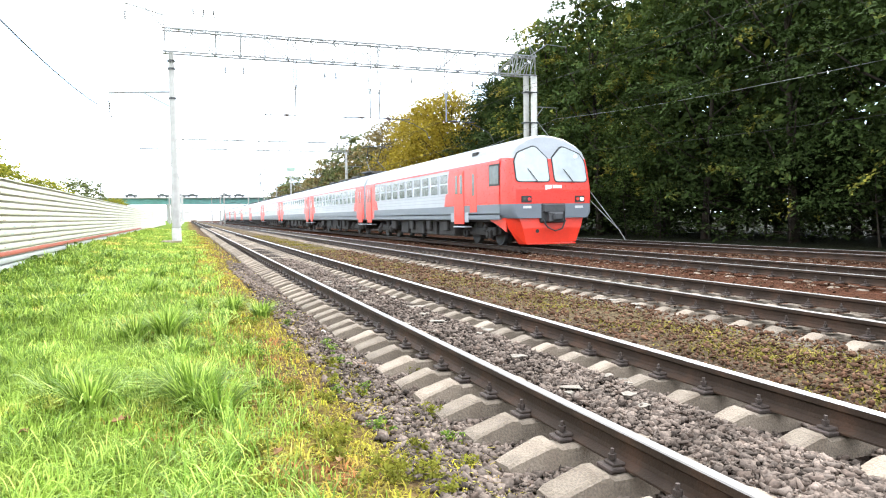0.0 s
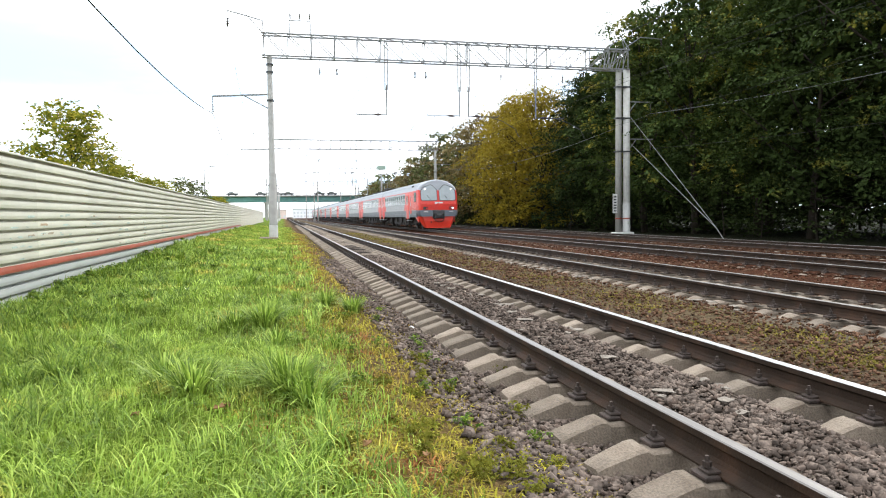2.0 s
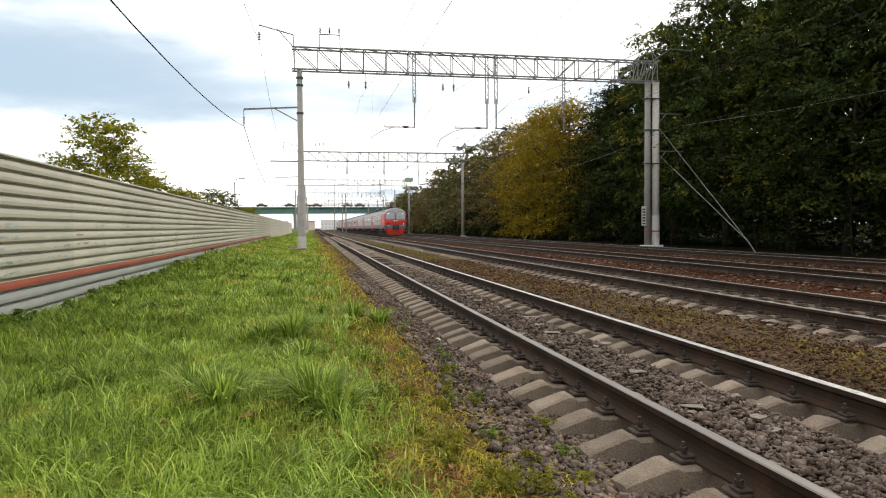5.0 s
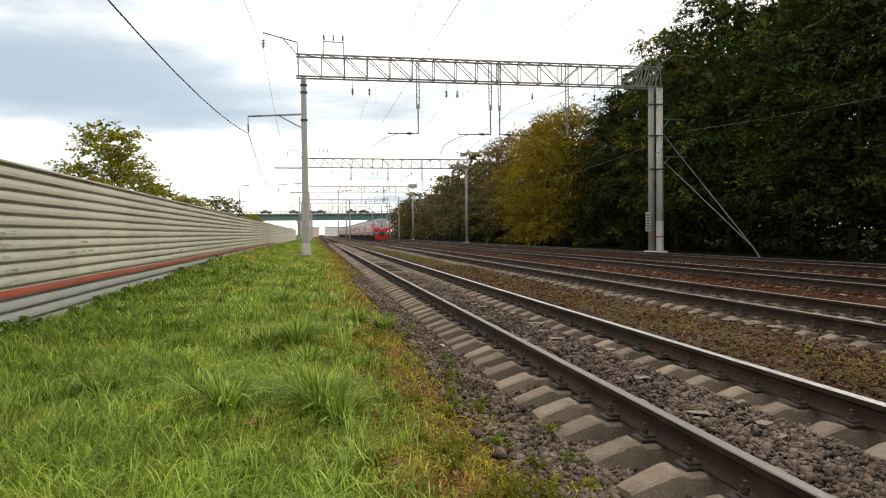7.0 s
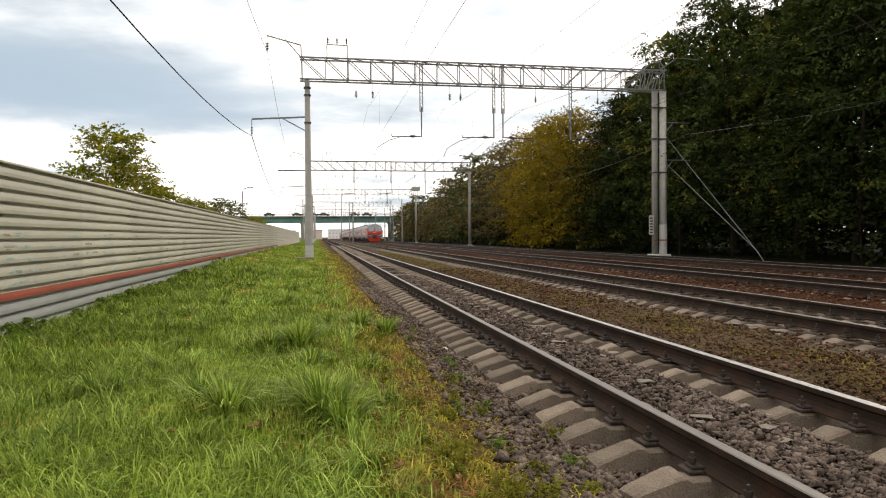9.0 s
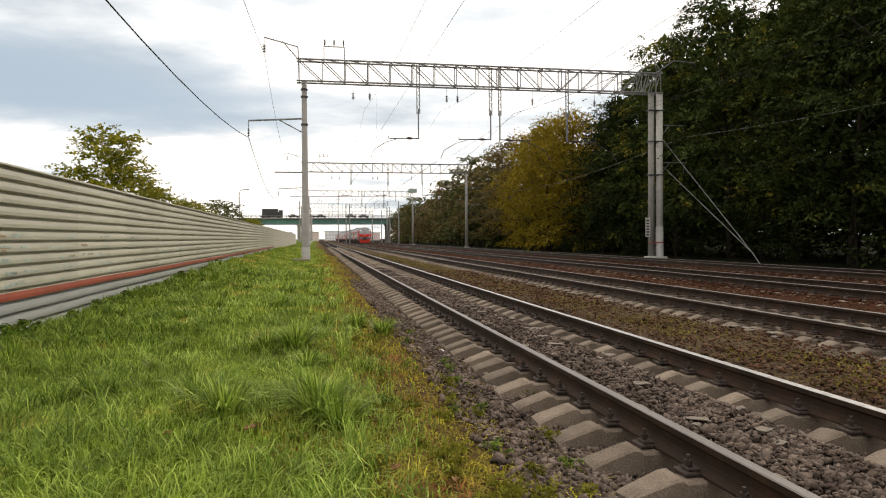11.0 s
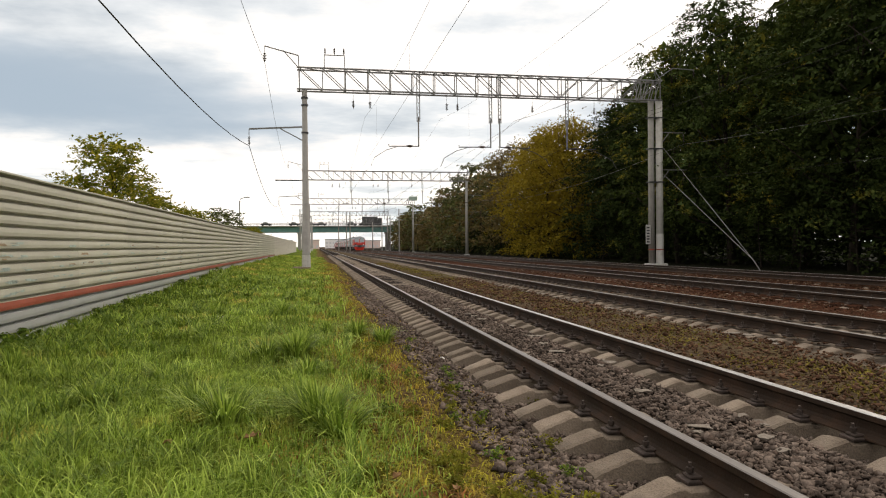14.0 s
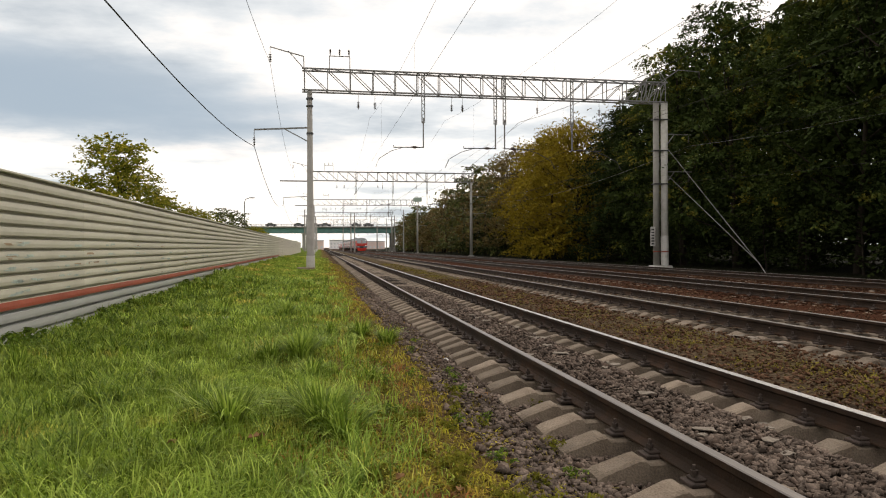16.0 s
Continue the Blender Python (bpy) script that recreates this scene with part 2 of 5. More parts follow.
M_LEAF_DARK = make_mat("dark_leaf", (0.036, 0.053, 0.014), 0.8, var=0.4, scale=0.35, fine=2.2, bump=0, island=0.35, objvar=0.25, trans=0.08, spec=0.05, stain=(0.10, 0.092, 0.014), stain_at=(0.58, 0.67))
M_LEAF_YEL = make_mat("yellowing_leaf", (0.26, 0.185, 0.015), 0.8, var=0.3, scale=0.35, fine=3, bump=0, island=0.45, objvar=0.12, alt=(0.19, 0.155, 0.017), trans=0.3, spec=0.08)
M_LEAF_OLIVE = make_mat("olive_leaf", (0.15, 0.105, 0.028), 0.6, var=0.25, scale=0.35, fine=3, bump=0, island=0.4, objvar=0.25, alt=(0.12, 0.095, 0.04), trans=0.3, spec=0.2)
M_GRASS = make_mat("grass_blade", (0.215, 0.315, 0.034), 0.7, var=0.45, scale=0.7, fine=5, bump=0, island=0.40, alt=(0.27, 0.345, 0.07), trans=0.35, spec=0.1, stain=(0.36, 0.28, 0.07), stain_at=(0.54, 0.68))
M_TUFT = make_mat("blue_green_grass", (0.17, 0.275, 0.030), 0.55, var=0.25, scale=1, fine=6, bump=0, island=0.5, alt=(0.31, 0.38, 0.075), trans=0.3, spec=0.18)
M_DRY = make_mat("dry_weed", (0.30, 0.235, 0.040), 0.7, var=0.4, scale=1.5, fine=6, bump=0, island=0.5, alt=(0.29, 0.27, 0.022), trans=0.3, spec=0.1, stain=(0.20, 0.085, 0.030), stain_at=(0.52, 0.66))
M_LEAF_ASH = make_mat("pale_green_leaf", (0.165, 0.185, 0.020), 0.7, var=0.25, scale=0.5, fine=3, bump=0, island=0.4, objvar=0.15, alt=(0.25, 0.20, 0.022), trans=0.5, spec=0.1)
M_MOSS = make_mat("moss", (0.17, 0.145, 0.022), 0.9, var=0.4, scale=2, fine=20, bump=0, island=0.4, alt=(0.12, 0.08, 0.03), spec=0.05)
# Distance haze is put into these pale wall colours.
M_HAZE = make_mat("hazy_far_wall", (0.75, 0.74, 0.74), 0.9, var=0.08, scale=0.1, fine=1, bump=0)
M_HAZE_ROSE = make_mat("hazy_rose_far_wall", (0.62, 0.48, 0.44), 0.9, var=0.08, scale=0.1, fine=1, bump=0)
M_GRAFF = make_mat("faded_spray_paint", (0.33, 0.40, 0.37), 0.6, var=0.35, scale=4, fine=24, bump=0)
M_RUSTSPOT = make_mat("rust_stain", (0.30, 0.22, 0.14), 0.8, var=0.3, scale=3, fine=20, bump=0)
M_BROWNLEAF = make_mat("fallen_leaf", (0.20, 0.10, 0.03), 0.8, var=0.3, scale=20, fine=60, bump=0.1)
M_RAILDULL = make_mat("dull_rail_head", (0.16, 0.146, 0.135), 0.42, metal=0.5, var=0.25, scale=2, fine=30, bump=0.05, stretch=(20, 0.3, 1))
# Window colour lifted close to the walls to carry the haze.
M_HAZEWIN = make_mat("hazy_far_window", (0.52, 0.53, 0.55), 0.6, var=0.1, bump=0)
M_NUMBER = make_mat("worn_white_lettering", (0.5, 0.5, 0.5), 0.6, var=0.2, bump=0)
# Lighter than the near leaves: distance haze is put into this green.
M_LEAF_FAR = make_mat("hazy_far_green_leaf", (0.085, 0.10, 0.03), 0.6, var=0.3, scale=0.4, fine=3, bump=0, island=0.4, objvar=0.3, alt=(0.11, 0.11, 0.03), trans=0.25, spec=0.2)
M_CHIP = make_mat("pale_concrete_chip", (0.195, 0.168, 0.140), 0.9, var=0.25, scale=6, fine=50, bump=0.3, spec=0.1)
M_WEED = make_mat("weed_leaf", (0.10, 0.17, 0.022), 0.6, var=0.3, scale=4, fine=20, bump=0, island=0.45, objvar=0.25, alt=(0.16, 0.20, 0.025), trans=0.3, spec=0.1)
M_WEED_YEL = make_mat("yellow_weed_leaf", (0.19, 0.18, 0.025), 0.7, var=0.3, scale=4, fine=20, bump=0, island=0.4, objvar=0.25, alt=(0.15, 0.16, 0.02), trans=0.3, spec=0.05)
# Undergrowth leaves coloured near black for the shade under the trees.
M_LEAF_SHADE = make_mat("shaded_undergrowth_leaf", (0.020, 0.028, 0.008), 0.9, var=0.4, scale=0.8, fine=4, bump=0, island=0.3, objvar=0.3, trans=0.04, spec=0.03)


# ---- mesh tools ----
class Geo:
    """Gathers faces of one mesh, each with a material slot."""

    def __init__(self):
        self.v, self.f, self.s = [], [], []

    def add(self, verts, faces, slot=0):
        o = len(self.v)
        self.v.extend(tuple(p) for p in verts)
        for f in faces:
            self.f.append(tuple(i + o for i in f))
            self.s.append(slot)
        return self

    def box(self, x0, x1, y0, y1, z0, z1, c=0.0, slot=0):
        """A box whose edges are chamfered by c."""
        if c <= 0:
            v = [(x, y, z) for x in (x0, x1) for y in (y0, y1) for z in (z0, z1)]
            return self.add(v, [(0, 1, 3, 2), (4, 6, 7, 5), (0, 4, 5, 1), (2, 3, 7, 6), (0, 2, 6, 4), (1, 5, 7, 3)], slot)
        bm = bmesh.new()
        bmesh.ops.create_cube(bm, size=1.0)
        for p in bm.verts:
            p.co = Vector(((x0 + x1) / 2 + p.co.x * (x1 - x0), (y0 + y1) / 2 + p.co.y * (y1 - y0), (z0 + z1) / 2 + p.co.z * (z1 - z0)))
        bmesh.ops.bevel(bm, geom=bm.edges[:], offset=c, segments=1, affect="EDGES")
        bm.verts.index_update()
        self.add([p.co for p in bm.verts], [[p.index for p in f.verts] for f in bm.faces], slot)
        bm.free()
        return self

    def tube(self, pts, r, n=8, slot=0, caps=True):
        """A round bar along points; r is one radius or one for each point."""
        pts = [Vector(p) for p in pts]
        rs = r if isinstance(r, (list, tuple)) else [r] * len(pts)
        rings, verts = len(pts), []
        for i, p in enumerate(pts):
            d = (pts[min(i + 1, rings - 1)] - pts[max(i - 1, 0)]).normalized()
            a = d.cross(Vector((0, 0, 1)) if abs(d.z) < 0.9 else Vector((1, 0, 0))).normalized()
            b = d.cross(a)
            for k in range(n):
                t = 2 * math.pi * k / n
                verts.append(p + (a * math.cos(t) + b * math.sin(t)) * rs[i])
        faces = [(i * n + k, i * n + (k + 1) % n, (i + 1) * n + (k + 1) % n, (i + 1) * n + k) for i in range(rings - 1) for k in range(n)]
        if caps:
            faces += [tuple(range(n))[::-1], tuple(range((rings - 1) * n, rings * n))]
        return self.add(verts, faces, slot)

    def bar(self, a, b, w, h, slot=0):
        """A flat bar from a to b."""
        a, b = Vector(a), Vector(b)
        d = (b - a).normalized()
        u = d.cross(Vector((0, 0, 1)) if abs(d.z) < 0.95 else Vector((0, 1, 0))).normalized() * w / 2
        t = d.cross(u).normalized() * h / 2
        v = [p + su * u + st * t for p in (a, b) for su, st in ((-1, -1), (1, -1), (1, 1), (-1, 1))]
        return self.add(v, [(0, 1, 2, 3), (7, 6, 5, 4), (0, 4, 5, 1), (1, 5, 6, 2), (2, 6, 7, 3), (3, 7, 4, 0)], slot)

    def sweep(self, profile, ys, closed=True, slots=None, axis="y"):
        """A profile of (x, z) drawn along y (or of (y, z) along x)."""
        n = len(profile)
        put = (lambda p, y: (p[0], y, p[1])) if axis == "y" else (lambda p, y: (y, p[0], p[1]))
        v = [put(p, y) for y in ys for p in profile]
        m = n if closed else n - 1
        o = len(self.v)
        self.v.extend(v)
        for i in range(len(ys) - 1):
            for k in range(m):
                self.f.append((o + i * n + k, o + i * n + (k + 1) % n, o + (i + 1) * n + (k + 1) % n, o + (i + 1) * n + k))
                self.s.append(slots[k] if slots else 0)
        if closed:
            for e in (tuple(range(n)), tuple(range((len(ys) - 1) * n, len(ys) * n))[::-1]):
                self.f.append(tuple(o + i for i in e))
                self.s.append(0)
        return self

    def mesh(self, name, *mats, smooth=False):
        me = bpy.data.meshes.new(name)
        me.from_pydata(self.v, [], self.f)
        for m in mats:
            me.materials.append(m)
        if len(mats) > 1:
            me.polygons.foreach_set("material_index", self.s)
        if smooth:
            me.polygons.foreach_set("use_smooth", [True] * len(me.polygons))
        me.update()
        bm = bmesh.new()
        bm.from_mesh(me)
        if len(bm.faces) < 4000:
            bmesh.ops.recalc_face_normals(bm, faces=bm.faces[:])
            bm.to_mesh(me)
        bm.free()
        return me


def part(name, geo, mats, parent, label="", at=None, smooth=False):
    """One mesh object under a thing or a part; geo is a Geo or a ready mesh."""
    mats = mats if isinstance(mats, (list, tuple)) else [mats]
    me = geo if isinstance(geo, bpy.types.Mesh) else geo.mesh(name, *mats, smooth=smooth)
    ob = new(name, me)
    ob.parent = parent
    if at is not None:
        ob.matrix_basis = at
    if label:
        ob["label"] = label
    return ob


def thing(name, label, category, group="", kind="", at=None, geo=None, mats=None, smooth=False):
    """A top-level thing: an Empty for its parts, or one mesh."""
    me = None
    if geo is not None:
        mats = mats if isinstance(mats, (list, tuple)) else [mats]
        me = geo if isinstance(geo, bpy.types.Mesh) else geo.mesh(name, *mats, smooth=smooth)
    ob = new(name, me)
    if at is not None:
        ob.matrix_basis = at
    return tagged(ob, label, category, group, kind)


def array_mesh(name, verts, faces, mats, slots=None):
    """A large mesh from arrays: verts (n, 3), faces (m, k)."""
    me = bpy.data.meshes.new(name)
    k = faces.shape[1]
    me.vertices.add(len(verts)); me.vertices.foreach_set("co", verts.astype(np.float32).ravel())
    me.loops.add(faces.size); me.loops.foreach_set("vertex_index", faces.astype(np.int32).ravel())
    me.polygons.add(len(faces)); me.polygons.foreach_set("loop_start", np.arange(0, faces.size, k, dtype=np.int32))
    for m in mats:
        me.materials.append(m)
    if slots is not None:
        me.polygons.foreach_set("material_index", slots.astype(np.int32))
    me.update(calc_edges=True)
    me.validate()
    return me


# ---- ground ----
TRACKS = (3.07, 7.87, 12.75, 18.3)
YARD = 330.0


def step(a, b, x):
    t = np.clip((x - a) / (b - a), 0, 1)
    return t * t * (3 - 2 * t)


def lie(x, y):
    """Height of the ground; the rail tops are at zero."""
    x, y = np.asarray(x, float), np.asarray(y, float)
    grass = -0.16 + 0.05 * np.sin(x * 1.3 + 0.4) * np.sin(y * 0.9) + 0.30 * step(9, 36, y) * step(-0.5, -4.0, x)
    bed = -0.335 + 0.015 * step(2.0, 1.6, x)
    z = grass + (bed - grass) * step(0.7, 1.7, x)
    mid = np.maximum(0, 0.105 * step(0.58, 0.28, np.abs(x - 3.07)))
    z = z + mid + 0.09 * step(4.5, 5.2, x) * step(6.9, 6.3, x) + 0.045 * step(6.3, 6.9, x)
    z = z + 0.03 * step(9.2, 10.2, x)
    z = z - 0.10 * step(20.6, 23.0, x)
    return z


def build_ground():
    xs = np.unique(np.concatenate([np.linspace(-14, 24, 191), np.linspace(24, 60, 19), -np.geomspace(14, 2500, 14), np.geomspace(60, 2500, 12)]))
    ys = np.unique(np.concatenate([np.linspace(-6, 40, 185), np.linspace(40, 120, 41), np.geomspace(120, 3000, 16), -np.geomspace(6, 2500, 14)]))
    X, Y = np.meshgrid(xs, ys)
    Z = lie(X, Y)
    n = len(xs)
    near = (np.abs(X) < 26) & (Y < 60) & (Y > -6)
    for i in np.argwhere(near):
        p = (X[tuple(i)], Y[tuple(i)])
        Z[tuple(i)] += 0.018 * noise.noise((p[0] * 3.1, p[1] * 3.1, 0)) + 0.02 * noise.noise((p[0] * 0.8, p[1] * 0.8, 4))
    v = np.stack([X.ravel(), Y.ravel(), Z.ravel()], 1)
    a = (np.arange(len(ys) - 1)[:, None] * n + np.arange(n - 1)[None]).ravel()
    f = np.stack([a, a + 1, a + n + 1, a + n], 1)
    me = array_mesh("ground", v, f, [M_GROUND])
    me.polygons.foreach_set("use_smooth", [True] * len(me.polygons))
    thing("ground", "grass verge, grey ballast and rust-brown dirt round railway tracks", "ground", kind="structure", geo=me)


build_ground()


# ---- railway tracks ----
def rail_mesh(head):
    p = [(-0.075, -0.18), (0.075, -0.18), (0.075, -0.168), (0.016, -0.145), (0.009, -0.12), (0.009, -0.065), (0.0375, -0.045), (0.0375, -0.006), (0.030, 0.0),
         (-0.030, 0.0), (-0.0375, -0.006), (-0.0375, -0.045), (-0.009, -0.065), (-0.009, -0.12), (-0.016, -0.145), (-0.075, -0.168)]
    s = [0] * 16
    s[7] = s[8] = s[9] = 1
    s[6] = s[10] = 0
    ys = list(np.arange(-8, 60, 12.5)) + [YARD]
    return Geo().sweep(p, ys, slots=s).mesh("rail", M_RAIL, head)


def sleeper_mesh(seed):
    """A concrete sleeper: high ends that slope outwards, rail seats, a lower waist."""
    rnd = random.Random(seed)
    half = [(1.35, 0.116, -0.262), (1.31, 0.121, -0.240), (1.07, 0.125, -0.166), (1.02, 0.125, -0.164), (0.985, 0.124, -0.194), (0.61, 0.122, -0.194), (0.575, 0.122, -0.166), (0.52, 0.120, -0.168), (0.33, 0.106, -0.225)]
    st = [(-x, h, z) for x, h, z in half] + half[::-1]
    g = Geo()
    v = []
    for x, h, z in st:
        j = rnd.uniform(-0.006, 0.006)
        top = h * 0.76
        v += [(x, -h - 0.012, -0.40), (x, -h + 0.008, z - 0.09), (x, -top - 0.012, z - 0.014 + j), (x, -top + 0.014, z + j), (x, top - 0.014, z - j), (x, top + 0.012, z - 0.014 - j), (x, h - 0.008, z - 0.09), (x, h + 0.012, -0.40)]
    n = 8
    f = [(i * n + k, i * n + k + 1, (i + 1) * n + k + 1, (i + 1) * n + k) for i in range(len(st) - 1) for k in range(n - 1)]
    f += [tuple(range(n))[::-1], tuple(range((len(st) - 1) * n, len(st) * n))]
    return g.add(v, f).mesh("sleeper", M_CONC)


def fastening_mesh():
    """Baseplate shoulder, clips and two bolts that hold one rail to a sleeper."""
    g = Geo().box(-0.16, 0.16, -0.07, 0.07, -0.192, -0.18)
    for s in (-1, 1):
        g.box(min(s * 0.075, s * 0.165), max(s * 0.075, s * 0.165), -0.075, 0.075, -0.19, -0.165, 0.006)
        g.box(min(s * 0.055, s * 0.135), max(s * 0.055, s * 0.135), -0.05, 0.05, -0.165, -0.145, 0.006)
        g.tube([(s * 0.11, 0, -0.15), (s * 0.11, 0, -0.075)], 0.012, 6)
        g.tube([(s * 0.11, 0, -0.135), (s * 0.11, 0, -0.105)], 0.024, 6)
    return g.mesh("fastening", M_CLIP)


def build_tracks():
    bright, dull, clip = rail_mesh(M_RAILTOP), rail_mesh(M_RAILDULL), fastening_mesh()
    sl = [sleeper_mesh(i) for i in range(5)]
    rnd = random.Random(4)
    words = ("railway track with concrete sleepers in grey ballast, worn rails, one with a sky sheen", "railway track with half-buried concrete sleepers beside mossy ballast",
             "railway track sunk in rust-brown dirt, carrying the commuter train", "railway track sunk in rust-brown dirt beside the woods")
    counts = (210, 150, 90, 60)
    for n, (x, word) in enumerate(zip(TRACKS, words)):
        tr = thing("railway_track", word, "railway track", "parallel railway tracks", at=pose(x, 0, 0))
        for s in (-1, 1):
            # Only the right rail of the first track gets the sheen colour.
            part("rail", bright if n == 0 and s > 0 else dull, None, tr, at=pose(s * 0.797, 0, 0))
        for i in range(counts[n]):
            y = 0.445 + 0.5455 * i + rnd.uniform(-0.012, 0.012)
            low = (0.0, -0.045, -0.085, -0.085)[n]
            part("sleeper", sl[rnd.randrange(5)], None, tr, at=pose(rnd.uniform(-0.02, 0.02), y, low + rnd.uniform(-0.008, 0.004), rnd.uniform(-1.2, 1.2), rnd.uniform(-0.4, 0.4), 1.2 + rnd.uniform(-1.4, 1.4) + (180 if i % 2 else 0)))
            if i < (110, 80, 45, 0)[n]:
                for s in (-1, 1):
                    part("fastening", clip, None, tr, at=pose(s * 0.797, y, 0))


build_tracks()


# ---- fence ----
def build_fence():
    x0, z0, pitch, waves, length = -4.3, -0.16, 0.175, 14, 3.33
    prof, slots = [], []
    for k in range(waves):
        z = z0 + k * pitch
        prof += [(0.0, z), (0.006, z + 0.05), (0.0, z + 0.116), (-0.075, z + 0.126), (-0.082, z + 0.150), (-0.075, z + 0.171)]
        slots += [1] * 6 if k < 3 else ([2, 2, 0, 0, 0, 0] if k == 3 else [0] * 6)
    prof.append((0.0, z0 + waves * pitch))
    back = [(p[0] - 0.004, p[1]) for p in prof][::-1]
    full = prof + back
    sl = slots + [1] + slots[::-1] + [1]
    near = Geo().sweep(full, [0.0, length], slots=sl).mesh("panel", M_FENCE, M_FENCE_GREY, M_FENCE_RED)
    # Far panels take the paler sheet throughout.
    far = Geo().sweep(full, [0.0, length], slots=[0] * len(sl)).mesh("panel", M_FENCE_PALE, M_FENCE_GREY, M_FENCE_RED)
    cap = Geo().box(-0.05, 0.02, 0, length, z0 + waves * pitch, z0 + waves * pitch + 0.03, 0.004).mesh("cap_rail", M_FENCE)
    post = Geo().box(-0.16, -0.085, -0.04, 0.04, -0.6, 2.25, 0.005).mesh("post", M_STEEL)
    fe = thing("fence", "cream corrugated sheet-metal fence with a red stripe along the grass verge", "fence", at=pose(x0, 0.27, 0))
    rnd = random.Random(2)
    lies = {}
    for i in range(-4, 46):
        y = i * length
        lies[i] = pose(rnd.uniform(-0.002, 0.002), y, rnd.uniform(-0.004, 0.004), 0, 0, rnd.uniform(-0.07, 0.07))
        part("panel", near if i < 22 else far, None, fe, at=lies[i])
        part("cap_rail", cap, None, fe, at=pose(0, y, 0))
        part("post", post, None, fe, at=pose(0, y, 0))
    # faded spray paint and rust on the ribs
    for k in range(190):
        y, row = rnd.choice((8.4, 9.0, 9.6, 10.5, 12.6, 13.5, 15.0, 17.0, 20.0, 22.8, 26.5)) + rnd.uniform(-0.6, 0.6), rnd.choice((4, 5, 5, 6, 6, 7, 8))
        w, tall = rnd.uniform(0.05, 0.34), rnd.uniform(0.008, 0.038)
        z = z0 + row * pitch + rnd.uniform(0.008, 0.088 - tall)
        slant = rnd.uniform(-0.10, 0.10)
        i = int(y // length)
        y = min(max(y - i * length, 0.12), length - 0.5)
        q = [(y, z), (y + w, z), (y + w + slant, z + tall), (y + slant, z + tall)]
        part("spray_mark", Geo().add([(d, yy, zz) for d in (0.0065, 0.0085) for yy, zz in q], [(3, 2, 1, 0), (4, 5, 6, 7), (0, 1, 5, 4), (1, 2, 6, 5), (2, 3, 7, 6), (3, 0, 4, 7)]), M_GRAFF if k % 5 else M_RUSTSPOT, fe, at=lies[i])


build_fence()


# ---- overhead line ----
BEAM_LO, BEAM_HI = 10.88, 12.2
GANTRIES = (43.0, 100.5, 158.5, 217.0, 275.0)


def insulator_geo(g, top, length=0.45, r=0.07, slot=0):
    x, y, z = top
    pts, rs = [(x, y, z)], [0.015]
    n = 5
    for k in range(n):
        a = z - 0.06 - k * (length - 0.12) / n
        pts += [(x, y, a), (x, y, a - 0.02), (x, y, a - 0.045)]
        rs += [0.03, r, 0.03]
    pts.append((x, y, z - length)); rs.append(0.012)
    return g.tube(pts, rs, 8, slot)


